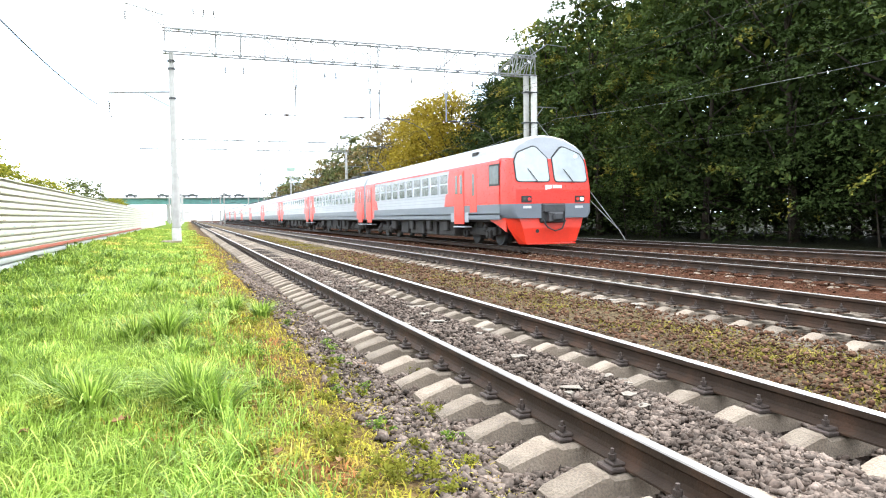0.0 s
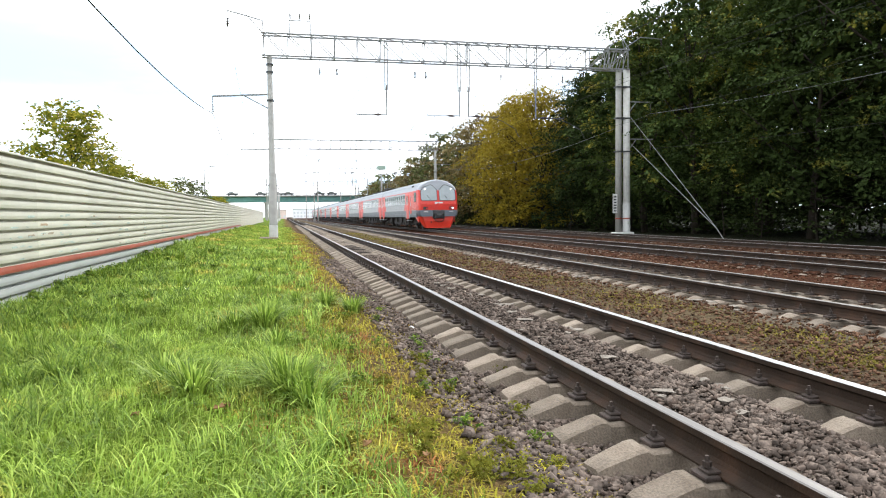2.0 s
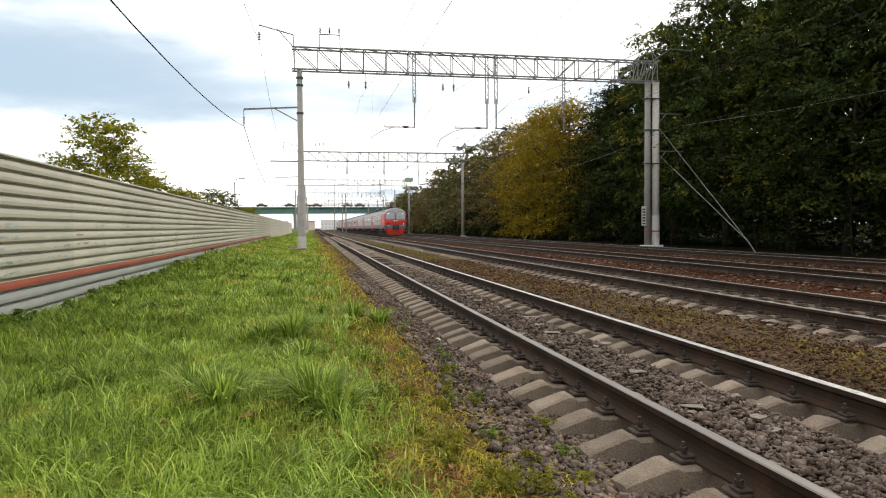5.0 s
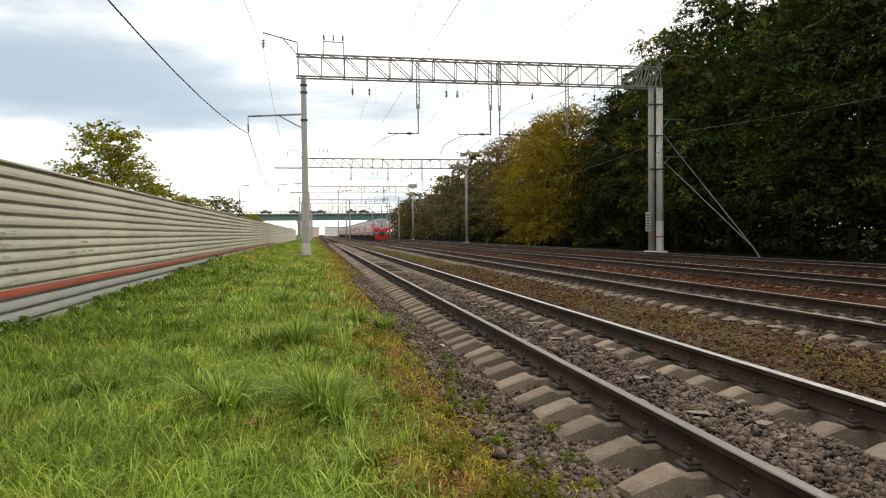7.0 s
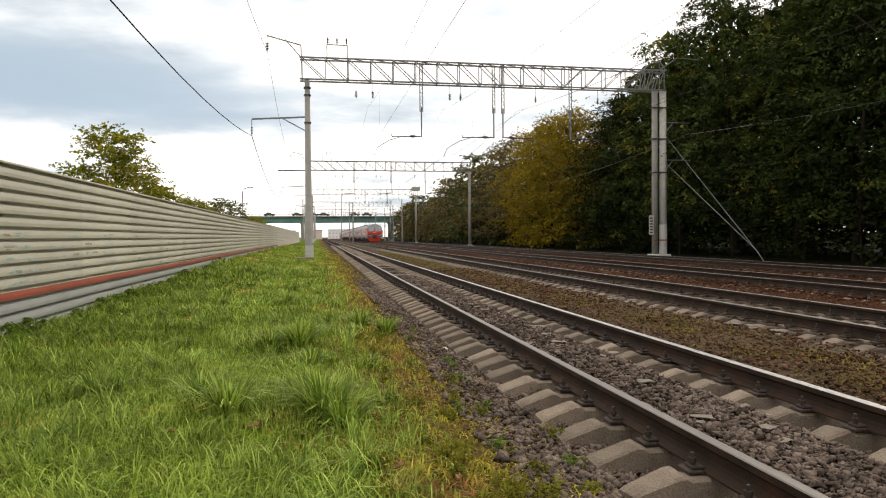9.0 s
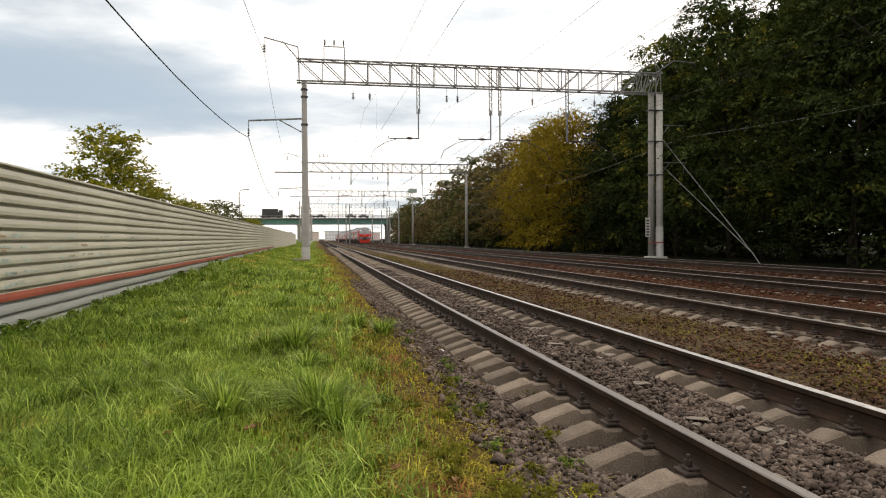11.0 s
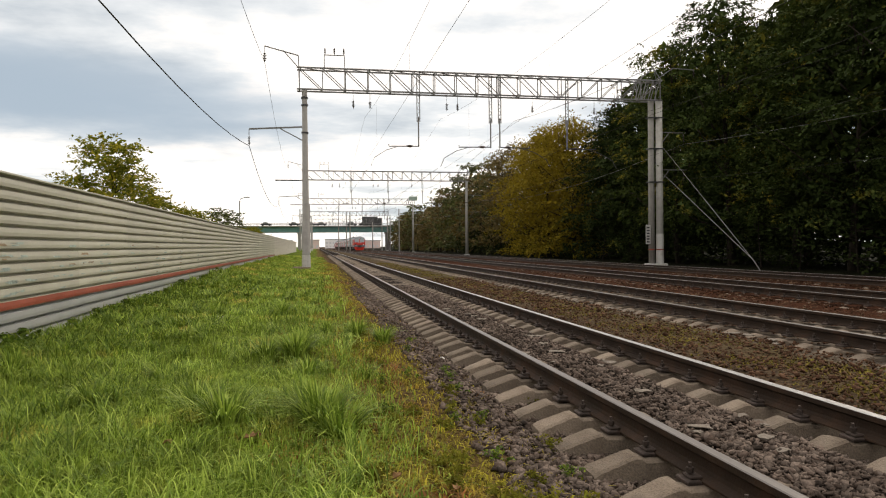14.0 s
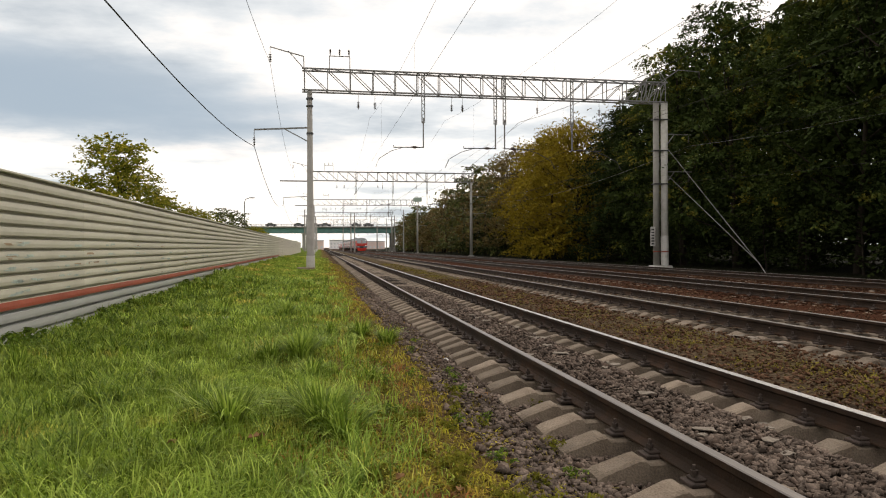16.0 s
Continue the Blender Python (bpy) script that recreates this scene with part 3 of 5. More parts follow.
def build_gantry(y, first):
    ga = thing("catenary_gantry", "concrete-masted railway gantry with a grey lattice beam over four tracks", "gantry", "gantries over the tracks", at=pose(0, y, 0))
    MAST_L, MAST_R = (-0.62, 22.67) if first else (-1.5, 22.3)
    # masts
    g = Geo().tube([(MAST_L, 0, -0.6), (MAST_L, 0, 0.9), (MAST_L, 0, 0.92), (MAST_L, 0, 10.9)], [0.26, 0.25, 0.225, 0.155], 14)
    part("mast", g, M_MAST, ga, smooth=True)
    g = Geo().tube([(MAST_L, 0, -0.5), (MAST_L, 0, 0.72)], [0.275, 0.268], 14)
    part("painted_base", g, M_WHITE, ga, "whitewashed mast foot")
    for dx, r, mat in ((-0.30, 0.215, M_MAST), (0.30, 0.245, M_MAST_PALE)) if first else ((0.0, 0.24, M_MAST),):
        g = Geo().tube([(MAST_R + dx, 0, -0.4), (MAST_R + dx, 0, 10.9)], [r, r * (0.92 if first else 0.72)], 14)
        part("mast", g, mat, ga, smooth=True)
        part("footing", Geo().box(MAST_R + dx - 0.38, MAST_R + dx + 0.38, -0.42, 0.42, -0.6, -0.12, 0.05), M_WHITE, ga)
    if first:
        part("painted_base", Geo().tube([(MAST_R + 0.30, 0, -0.1), (MAST_R + 0.30, 0, 1.9)], [0.262, 0.256], 14), M_WHITE, ga, "white painted mast foot")
    for z in ((5.35, 7.6, 9.7) if first else (7.6,)):
        part("band", Geo().box(MAST_R - 0.54, MAST_R + 0.56, -0.26, 0.26, z, z + 0.08, 0.01) if first else Geo().tube([(MAST_R, 0, z), (MAST_R, 0, z + 0.1)], 0.235, 12), M_DARK, ga)
    for z in (8.2, 9.9, 10.35):
        part("band", Geo().tube([(MAST_L, 0, z), (MAST_L, 0, z + 0.1)], 0.215, 12), M_DARK, ga)
    # beam: four chords, uprights and diagonals
    xa, xb, w = MAST_L - 0.45, (23.05 if first else MAST_R + 0.5), 0.32
    for yy in (-w, w):
        for z in (BEAM_LO, BEAM_HI):
            part("chord", Geo().box(xa, xb, yy - 0.045, yy + 0.045, z - 0.045, z + 0.045, 0.008), M_STEEL, ga)
    cells = 17
    for i in range(cells + 1):
        x = xa + 0.15 + (xb - xa - 0.3) * i / cells
        g = Geo()
        for yy in (-w, w):
            g.bar((x, yy, BEAM_LO), (x, yy, BEAM_HI), 0.05, 0.05)
        g.bar((x, -w, BEAM_HI), (x, w, BEAM_HI), 0.04, 0.04).bar((x, -w, BEAM_LO), (x, w, BEAM_LO), 0.04, 0.04)
        if i < cells:
            x2 = x + (xb - xa - 0.3) / cells
            for yy in (-w, w):
                lo, hi = (BEAM_HI, BEAM_LO) if i <= 11 else (BEAM_LO, BEAM_HI)
                g.bar((x, yy, lo), (x2, yy, hi), 0.045, 0.045)
            g.bar((x, -w, BEAM_HI), (x2, w, BEAM_HI), 0.035, 0.035)
        part("lattice", g, M_STEEL, ga)
    # raised end of the beam over the double mast
    g = Geo()
    for yy in (-w, w):
        g.bar((MAST_R - 1.3, yy, BEAM_HI), (MAST_R - 0.08, 0, BEAM_HI + 0.9), 0.05, 0.05).bar((MAST_R + 0.35, yy, BEAM_HI), (MAST_R - 0.08, 0, BEAM_HI + 0.9), 0.05, 0.05)
        for k in range(4):
            x = MAST_R - 1.6 + k * 0.47
            g.bar((x, yy, BEAM_LO), (x + 0.4, yy, BEAM_HI), 0.05, 0.05)
    part("end_frame", g, M_STEEL, ga)
    part("end_horn", Geo().bar((MAST_R - 0.1, 0, BEAM_HI), (MAST_R + 1.35, 0, BEAM_HI + 0.97), 0.06, 0.06).bar((MAST_R + 1.35, 0, BEAM_HI + 0.97), (MAST_R + 2.95, 0, BEAM_HI + 0.9), 0.05, 0.05), M_STEEL, ga)
    part("insulator", insulator_geo(Geo(), (MAST_R + 2.9, 0, BEAM_HI + 0.9), 0.5, 0.09), M_INSUL, ga)
    if y == GANTRIES[2]:
        part("shelter_plate", Geo().box(MAST_R - 0.9, MAST_R + 1.0, -0.5, 0.5, BEAM_HI - 0.35, BEAM_HI + 0.55, 0.05), M_PLATE, ga, "pale green box on the mast top")
    if not first:
        part("side_beam", Geo().box(MAST_L - 4.2, MAST_L - 0.1, -0.08, 0.08, BEAM_LO - 0.16, BEAM_LO, 0.02), M_DARK, ga)
    # droppers with registration arms
    drops = ((6.46, 7.5, -1.9), (11.18, 7.52, -2.1), (11.79, 7.52, 2.0), (16.39, 7.5, 2.0)) if first else ((5.1, 7.5, -1.5), (10.5, 7.5, -1.9), (15.6, 7.5, 1.9))
    for x, bottom, arm in drops:
        post = Geo().bar((x - 0.09, 0, bottom + 1.6), (x - 0.09, 0, BEAM_HI), 0.05, 0.05).bar((x + 0.09, 0, bottom + 1.6), (x + 0.09, 0, BEAM_HI), 0.05, 0.05).bar((x, 0, bottom), (x, 0, bottom + 1.9), 0.075, 0.075)
        zz = bottom + 1.6
        while zz < BEAM_HI - 0.2:
            post.bar((x - 0.09, 0, zz), (x + 0.09, 0, zz + 0.22), 0.03, 0.03).bar((x + 0.09, 0, zz + 0.22), (x - 0.09, 0, zz + 0.42), 0.03, 0.03)
            zz += 0.44
        part("drop_post", post, M_STEEL, ga)
        s = 1 if arm > 0 else -1
        a = part("registration_arm", Geo().tube([(x, 0, bottom + 0.05), (x + arm, 0, bottom + 0.02), (x + arm, 0, bottom + 0.15)], 0.035, 6)
                 .tube([(x + arm * 0.75, 0, bottom - 0.02), (x + arm * 1.1, -0.2, bottom - 0.25), (x + arm * 1.5, -0.4, bottom - 0.75), (x + arm * 1.62, -0.5, bottom - 1.3)], 0.022, 6), M_DARK, ga)
        ins = Geo().tube([(x + s * 0.35, 0, bottom + 0.05), (x + s * 0.5, 0, bottom + 0.05), (x + s * 0.62, 0, bottom + 0.05), (x + s * 0.8, 0, bottom + 0.05)], [0.03, 0.085, 0.085, 0.03], 8)
        part("insulator", ins, M_INSUL, a)
    # suspension insulators of the messenger wires under the beam
    for x in (2.36, 3.4, 8.3, 9.0, 14.0, 18.3):
        g = Geo().tube([(x, 0, BEAM_LO), (x, 0, BEAM_LO - 0.55)], 0.012, 5)
        insulator_geo(g, (x, 0, BEAM_LO - 0.55), 0.5, 0.10)
        part("insulator", g, M_INSUL, ga)
    # side cantilever and the horn over the mast
    cx = -3.95 if first else -5.2
    g = Geo().bar((cx, 0, 8.42), (MAST_L, 0, 8.62), 0.09, 0.09).bar((cx * 0.55, 0, 8.52), (MAST_L - 0.1, 0, 7.75), 0.06, 0.06).bar((cx, 0, 8.42), (cx, 0, 8.0), 0.04, 0.04)
    part("side_arm", g, M_STEEL, ga)
    part("insulator", insulator_geo(Geo(), (cx, 0, 8.0), 0.6, 0.09), M_INSUL, ga)
    g = Geo().bar((MAST_L - 0.3, 0, BEAM_LO), (MAST_L - 0.35, 0, 13.0), 0.06, 0.06).bar((MAST_L - 0.35, 0, 13.0), (MAST_L - 2.36, 0, 13.5), 0.06, 0.06).bar((MAST_L - 1.28, 0, 13.3), (MAST_L - 0.3, 0, BEAM_HI), 0.05, 0.05).bar((MAST_L - 2.36, 0, 13.5), (MAST_L - 2.36, 0, 12.9), 0.03, 0.03)
    part("horn_arm", g, M_STEEL, ga)
    part("insulator", insulator_geo(Geo(), (MAST_L - 2.36, 0, 13.1), 0.6, 0.12), M_INSUL, ga)
    g = Geo().bar((0.6, 0, BEAM_HI), (0.6, 0, 13.1), 0.05, 0.05).bar((1.85, 0, BEAM_LO), (1.85, 0, 13.1), 0.05, 0.05).bar((0.6, 0, 13.1), (1.85, 0, 13.1), 0.05, 0.05)
    part("top_bracket", g, M_STEEL, ga)
    for x in (0.65, 1.22, 1.8):
        part("insulator", insulator_geo(Geo(), (x, 0, 13.55), 0.42, 0.07), M_INSUL, ga)
    # brackets on the woods side
    for z in (8.78, 6.25):
        g = Geo().bar((MAST_R + 0.2, 0, z), (MAST_R + 2.3, 0, z), 0.07, 0.07).bar((MAST_R + 0.3, 0, z - 0.95), (MAST_R + 1.0, 0, z - 0.05), 0.05, 0.05)
        part("bracket", g, M_STEEL, ga)
        part("insulator", insulator_geo(Geo(), (MAST_R + 2.1, 0, z), 0.75, 0.08), M_INSUL, ga)
    if first:
        for z in (7.84, 6.03):
            part("guy_wire", Geo().tube([(MAST_R + 0.5, 0, z), (23.2, -9.75, 0.3)], 0.022, 5), M_STEEL, ga)
        part("guy_rod", Geo().tube([(23.2, -9.7, 0.35), (23.2, -10.5, -0.4)], 0.03, 6), M_STEEL, ga)
        sg = part("sign_plate", Geo().box(MAST_R - 0.86, MAST_R - 0.52, -0.28, -0.24, 1.2, 2.5, 0.01), M_WHITE, ga, "white lettered plate on the mast")
        for k in range(6):
            part("text_bar", Geo().box(MAST_R - 0.81, MAST_R - 0.60, -0.289, -0.283, 1.30 + k * 0.19, 1.40 + k * 0.19), M_DARK, sg)
        for dx, r in ((-0.30, 0.228), (0.30, 0.27)):
            part("paint_band", Geo().tube([(MAST_R + dx, 0, 0.78), (MAST_R + dx, 0, 0.87)], r, 14), M_FENCE_RED, ga, "red painted ring")
        part("slab", Geo().box(-1.45, -0.35, -1.0, 0.5, -0.3, 0.0, 0.03), M_CONC, ga)
    return ga


for k, gy in enumerate(GANTRIES):
    build_gantry(gy, k == 0)


def sagging(a, b, sag, n=14):
    a, b = Vector(a), Vector(b)
    return [a.lerp(b, i / n) - Vector((0, 0, 4 * sag * (i / n) * (1 - i / n))) for i in range(n + 1)]


def build_wires():
    ys = [-15.0] + list(GANTRIES)
    # contact and messenger wires with droppers, one run for each track
    for n, x in enumerate(TRACKS):
        w = thing("overhead_wire", "thin dark contact wire hung below a sagging messenger wire", "overhead wire", "wires over the tracks")
        msg, con = Geo(), Geo()
        for a, b in zip(ys[:-1], ys[1:]):
            za = zb = 6.15
            run = sagging((x, a, 9.3), (x, b, 9.3), 1.5)
            msg.tube(run, 0.012 if n == 2 else 0.0055, 4, caps=False)
            for i in (2, 5, 9, 12):
                con.tube([run[i], (x, run[i].y, za + (zb - za) * i / 14)], 0.003, 3, caps=False)
            con.tube([(x + 0.2 * (-1) ** n, a, za), (x - 0.2 * (-1) ** n, b, zb)], 0.0055 if b < 50 else 0.011, 4, caps=False)
        part("messenger_wire", msg, M_WIRE, w)
        part("contact_wire", con, M_WIRE, w)
    f = Geo()
    f.tube(sagging((-4.6, -15, 8.3), (-3.95, 43, 7.4), 1.6), 0.019, 5, caps=False)
    f.tube(sagging((-3.95, 43, 7.4), (-5.2, 100.5, 7.4), 1.6), 0.019, 5, caps=False)
    for a, b in zip(GANTRIES[1:-1], GANTRIES[2:]):
        f.tube(sagging((-5.2, a, 7.4), (-5.2, b, 7.4), 1.6), 0.019, 5, caps=False)
    thing("feeder_cable", "thick black feeder cable slung from mast to mast above the fence", "cable", geo=f, mats=M_WIRE)
    f = Geo()
    for a, b in zip(ys[:-1], ys[1:]):
        f.tube(sagging((-2.98 if a < 50 else -3.86, a, 12.5), (-2.98 if b < 50 else -3.86, b, 12.5), 1.4), 0.011, 4, caps=False)
    thing("signal_wire", "thin wire carried on the masts' top horns", "cable", geo=f, mats=M_WIRE)
    for x, z in ((24.75, 8.0), (24.75, 5.6)):
        f = Geo()
        for a, b in zip(ys[:-1], ys[1:]):
            f.tube(sagging((x, a, z), (x, b, z), 1.15 if z > 7 else 0.8), 0.016 if z > 7 else 0.009, 4, caps=False)
        thing("power_line", "grey power line slung along the edge of the woods", "cable", geo=f, mats=M_STEEL if z > 7 else M_WIRE)


build_wires()


# ---- train ----
BODY_W, ROOF, FLOOR = 1.74, 4.25, 1.35
CAR_L, CAR_GAP, CARS = 21.5, 0.5, 10


def body_section(z_lo):
    """Half outline of a car body, (x, z) from the sill up to the middle of the roof."""
    return [(1.68, z_lo), (1.74, z_lo + 0.12), (1.74, 2.95), (1.70, 3.35), (1.58, 3.62), (1.30, 3.88), (0.85, 4.10), (0.40, 4.21), (0.0, 4.25)]


def car_geo(y0, y1):
    h = body_section(1.05)
    full = h + [(-x, z) for x, z in h[::-1][1:]]
    slots = [1, 0, 0, 2, 3, 3, 3, 3] + [3, 3, 3, 3, 2, 0, 0, 1] + [1]
    return Geo().sweep(full, [y0, y1], slots=slots)


def build_car(parent, y0, y1, cab):
    """A passenger car between y0 and y1; the cab end is at y0."""
    body = part("car_body", car_geo(y0 + (1.12 if cab else 0), y1), [M_SILVER, M_TGREY, M_LGREY, M_ROOF], parent)
    for s in (-1, 1):
        side = s * 1.742
        lo, hi = sorted((side, side + s * 0.012))
        part("stripe", Geo().box(lo, hi, y0 + (0.95 if cab else 0.1), y1 - 0.1, 1.06, 1.63, 0.003), M_TGREY, body)
        part("stripe", Geo().box(lo, hi, y0 + (0.95 if cab else 0.1), y1 - 0.1, 3.22, 3.30, 0.003), M_RED, body)
        part("stripe", Geo().box(lo, hi, y0 + (0.95 if cab else 0.1), y1 - 0.1, 1.24, 1.29), M_LGREY, body)
        for q in (0.1, 0.36):
            part("roof_rib", Geo().box(min(s * (1.70 - q), s * (1.66 - q)), max(s * (1.70 - q), s * (1.66 - q)), y0 + (1.3 if cab else 0.1), y1 - 0.1, 3.40 + q * 0.9, 3.45 + q * 0.9), M_LGREY, body)
        for z in (1.80, 1.95, 2.10):
            part("rib", Geo().box(lo, hi, y0 + (6.2 if cab else 2.3), y1 - 2.3, z, z + 0.03), M_LGREY, body)
        # red door bays
        bays = [(y1 - 2.1, y1 - 0.02)] + ([(y0 + 0.95, y0 + 6.0)] if cab else [(y0 + 0.02, y0 + 2.1)])
        for a, b in bays:
            e = b if (cab and b - a > 3) else (a if b > y1 - 1 else b)
            sg = -1 if e == a else 1
            lean = [(e, 3.25), (e + sg * 0.15, 3.25), (e + sg * 0.85, 1.64), (e, 1.64)]
            xs = (side, side + s * 0.018)
            part("slant_flash", Geo().add([(x, yy, z) for x in xs for yy, z in lean], [(3, 2, 1, 0), (4, 5, 6, 7), (0, 1, 5, 4), (1, 2, 6, 5), (2, 3, 7, 6), (3, 0, 4, 7)]), M_RED, body)
            part("door_bay", Geo().box(min(side, side + s * 0.02), max(side, side + s * 0.02), a, b, 1.64 if (cab and b - a > 3) else 1.1, 3.25, 0.004), M_RED, body, "red end panel")
        doors = [y1 - 1.0] + ([y0 + 5.0] if cab else [y0 + 1.0])
        for yc in doors:
            d = part("door", Geo().box(min(side, side + s * 0.04), max(side, side + s * 0.04), yc - 0.55, yc + 0.55, 0.86, 3.12, 0.01), M_SKIRT, body, "red sliding door")
            for q in (-0.27, 0.27):
                part("pane", Geo().box(min(side, side + s * 0.05), max(side, side + s * 0.05), yc + q - 0.14, yc + q + 0.14, 2.15, 2.95, 0.01), M_GLASS, d)
            part("step", Geo().box(min(side - s * 0.3, side + s * 0.06), max(side - s * 0.3, side + s * 0.06), yc - 0.6, yc + 0.6, 0.72, 0.78, 0.01), M_LGREY, body)
        if cab:
            part("window_frame", Geo().box(min(side, side + s * 0.025), max(side, side + s * 0.025), y0 + 0.94, y0 + 1.91, 2.32, 3.18, 0.02), M_RUBBER, body)
            part("cab_window", Geo().box(min(side, side + s * 0.03), max(side, side + s * 0.03), y0 + 1.0, y0 + 1.85, 2.38, 3.12, 0.03), M_GLASS, body)
            part("pane", Geo().box(min(side, side + s * 0.03), max(side, side + s * 0.03), y0 + 3.3, y0 + 3.58, 2.0, 2.95, 0.03), M_GLASS, body)
        if cab:
            part("cab_door", Geo().box(min(side, side + s * 0.028), max(side, side + s * 0.028), y0 + 3.1, y0 + 3.8, 1.35, 3.15, 0.01), M_SKIRT, body)
            for z in (1.80, 1.92, 2.10):
                part("rib", Geo().box(min(side, side + s * 0.032), max(side, side + s * 0.032), y0 + 1.0, y0 + 3.0, z, z + 0.025), M_RED, body)
            part("step_panel", Geo().box(min(side, side + s * 0.03), max(side, side + s * 0.03), y0 + 5.6, y0 + 6.0, 0.95, 1.35, 0.01), M_LGREY, body)
            part("step_panel", Geo().box(min(side, side + s * 0.03), max(side, side + s * 0.03), y0 + 4.0, y0 + 4.4, 0.95, 1.35, 0.01), M_LGREY, body)
        # windows, in two rows of panes
        a, b = (y0 + 6.2 if cab else y0 + 2.3), y1 - 2.3
        n = 10 if cab else 12
        for i in range(n):
            yc = a + (b - a) * (i + 0.5) / n
            w = part("window", Geo().box(min(side, side + s * 0.02), max(side, side + s * 0.02), yc - 0.52, yc + 0.52, 2.18, 3.10, 0.02), M_SILVER, body)
            for z0, z1 in ((2.22, 2.62), (2.69, 3.07)):
                part("pane", Geo().box(min(side, side + s * 0.03), max(side, side + s * 0.03), yc - 0.44, yc + 0.44, z0, z1, 0.01), M_GLASS, w)
    # underframe
    for yc in (y0 + 4.0, y1 - 3.2):
        bg = part("bogie", Geo().box(-1.15, 1.15, yc - 1.75, yc + 1.75, 0.45, 0.72, 0.05).box(-1.3, -1.1, yc - 1.6, yc + 1.6, 0.4, 0.75, 0.04).box(1.1, 1.3, yc - 1.6, yc + 1.6, 0.4, 0.75, 0.04)
                  .box(-1.25, 1.25, yc - 0.3, yc + 0.3, 0.7, 1.06, 0.03), M_UNDER, parent)
        for dy in (-1.2, 1.2):
            for s in (-1, 1):
                lo, hi = sorted((s * 1.22, s * 1.42))
                part("axle_box", Geo().box(lo, hi, yc + dy - 0.22, yc + dy + 0.22, 0.30, 0.64, 0.04).tube([(s * 1.42, yc + dy, 0.47), (s * 1.47, yc + dy, 0.47)], 0.12, 10), M_UNDER, bg)
                part("spring", Geo().tube([(s * 1.3, yc + dy * 0.68, z) for z in (0.55, 0.62, 0.69, 0.76, 0.83, 0.90)], [0.10, 0.13, 0.10, 0.13, 0.10, 0.13], 8), M_UNDER, bg)
                part("brake_block", Geo().box(min(s * 0.6, s * 0.95), max(s * 0.6, s * 0.95), yc + dy * 0.52 - 0.08, yc + dy * 0.52 + 0.08, 0.2, 0.72, 0.03), M_UNDER, bg)
                part("wheel", Geo().tube([(s * 0.70, yc + dy, 0.475), (s * 0.735, yc + dy, 0.475), (s * 0.74, yc + dy, 0.475), (s * 0.87, yc + dy, 0.475)], [0.50, 0.50, 0.475, 0.47], 20), M_DARK, bg)
    for i, (a, b) in enumerate(((6.4, 8.4), (8.8, 10.2), (10.7, 12.9), (13.3, 14.6))):
        if y0 + b < y1 - 5.2:
            part("equipment_box", Geo().box(-1.45, 1.45, y0 + a, y0 + b, 0.32, 1.06, 0.04), M_UNDER, parent)
    for a, w in ((6.9, 0.7), (9.3, 0.5), (12.0, 0.6), (15.2, 0.8), (16.4, 0.5)):
        if y0 + a + w < y1 - 5.0:
            for s in (-1, 1):
                part("gear_case", Geo().box(min(s * 1.46, s * 1.62), max(s * 1.46, s * 1.62), y0 + a, y0 + a + w, 0.55, 1.0, 0.03), M_UNDER, parent)
    part("underframe", Geo().box(-1.5, 1.5, y0 + (1.8 if cab else 0.2), y1 - 0.2, 0.95, 1.10, 0.02), M_UNDER, parent)
    if not cab:
        part("gangway", Geo().box(-0.75, 0.75, y0 - CAR_GAP, y0, 1.3, 3.5, 0.05), M_RUBBER, parent)
    for q in ((2.0, 6.5, 11.0, 15.5) if not cab else ()):
        part("roof_box", Geo().box(-0.55, 0.55, y0 + q, y0 + q + 2.4, 4.18, 4.36, 0.05), M_UNDER, parent)
    if cab:
        part("roof_hatch", Geo().box(-1.52, -1.40, y0 + 3.6, y0 + 4.1, 3.66, 3.84, 0.02), M_UNDER, parent)


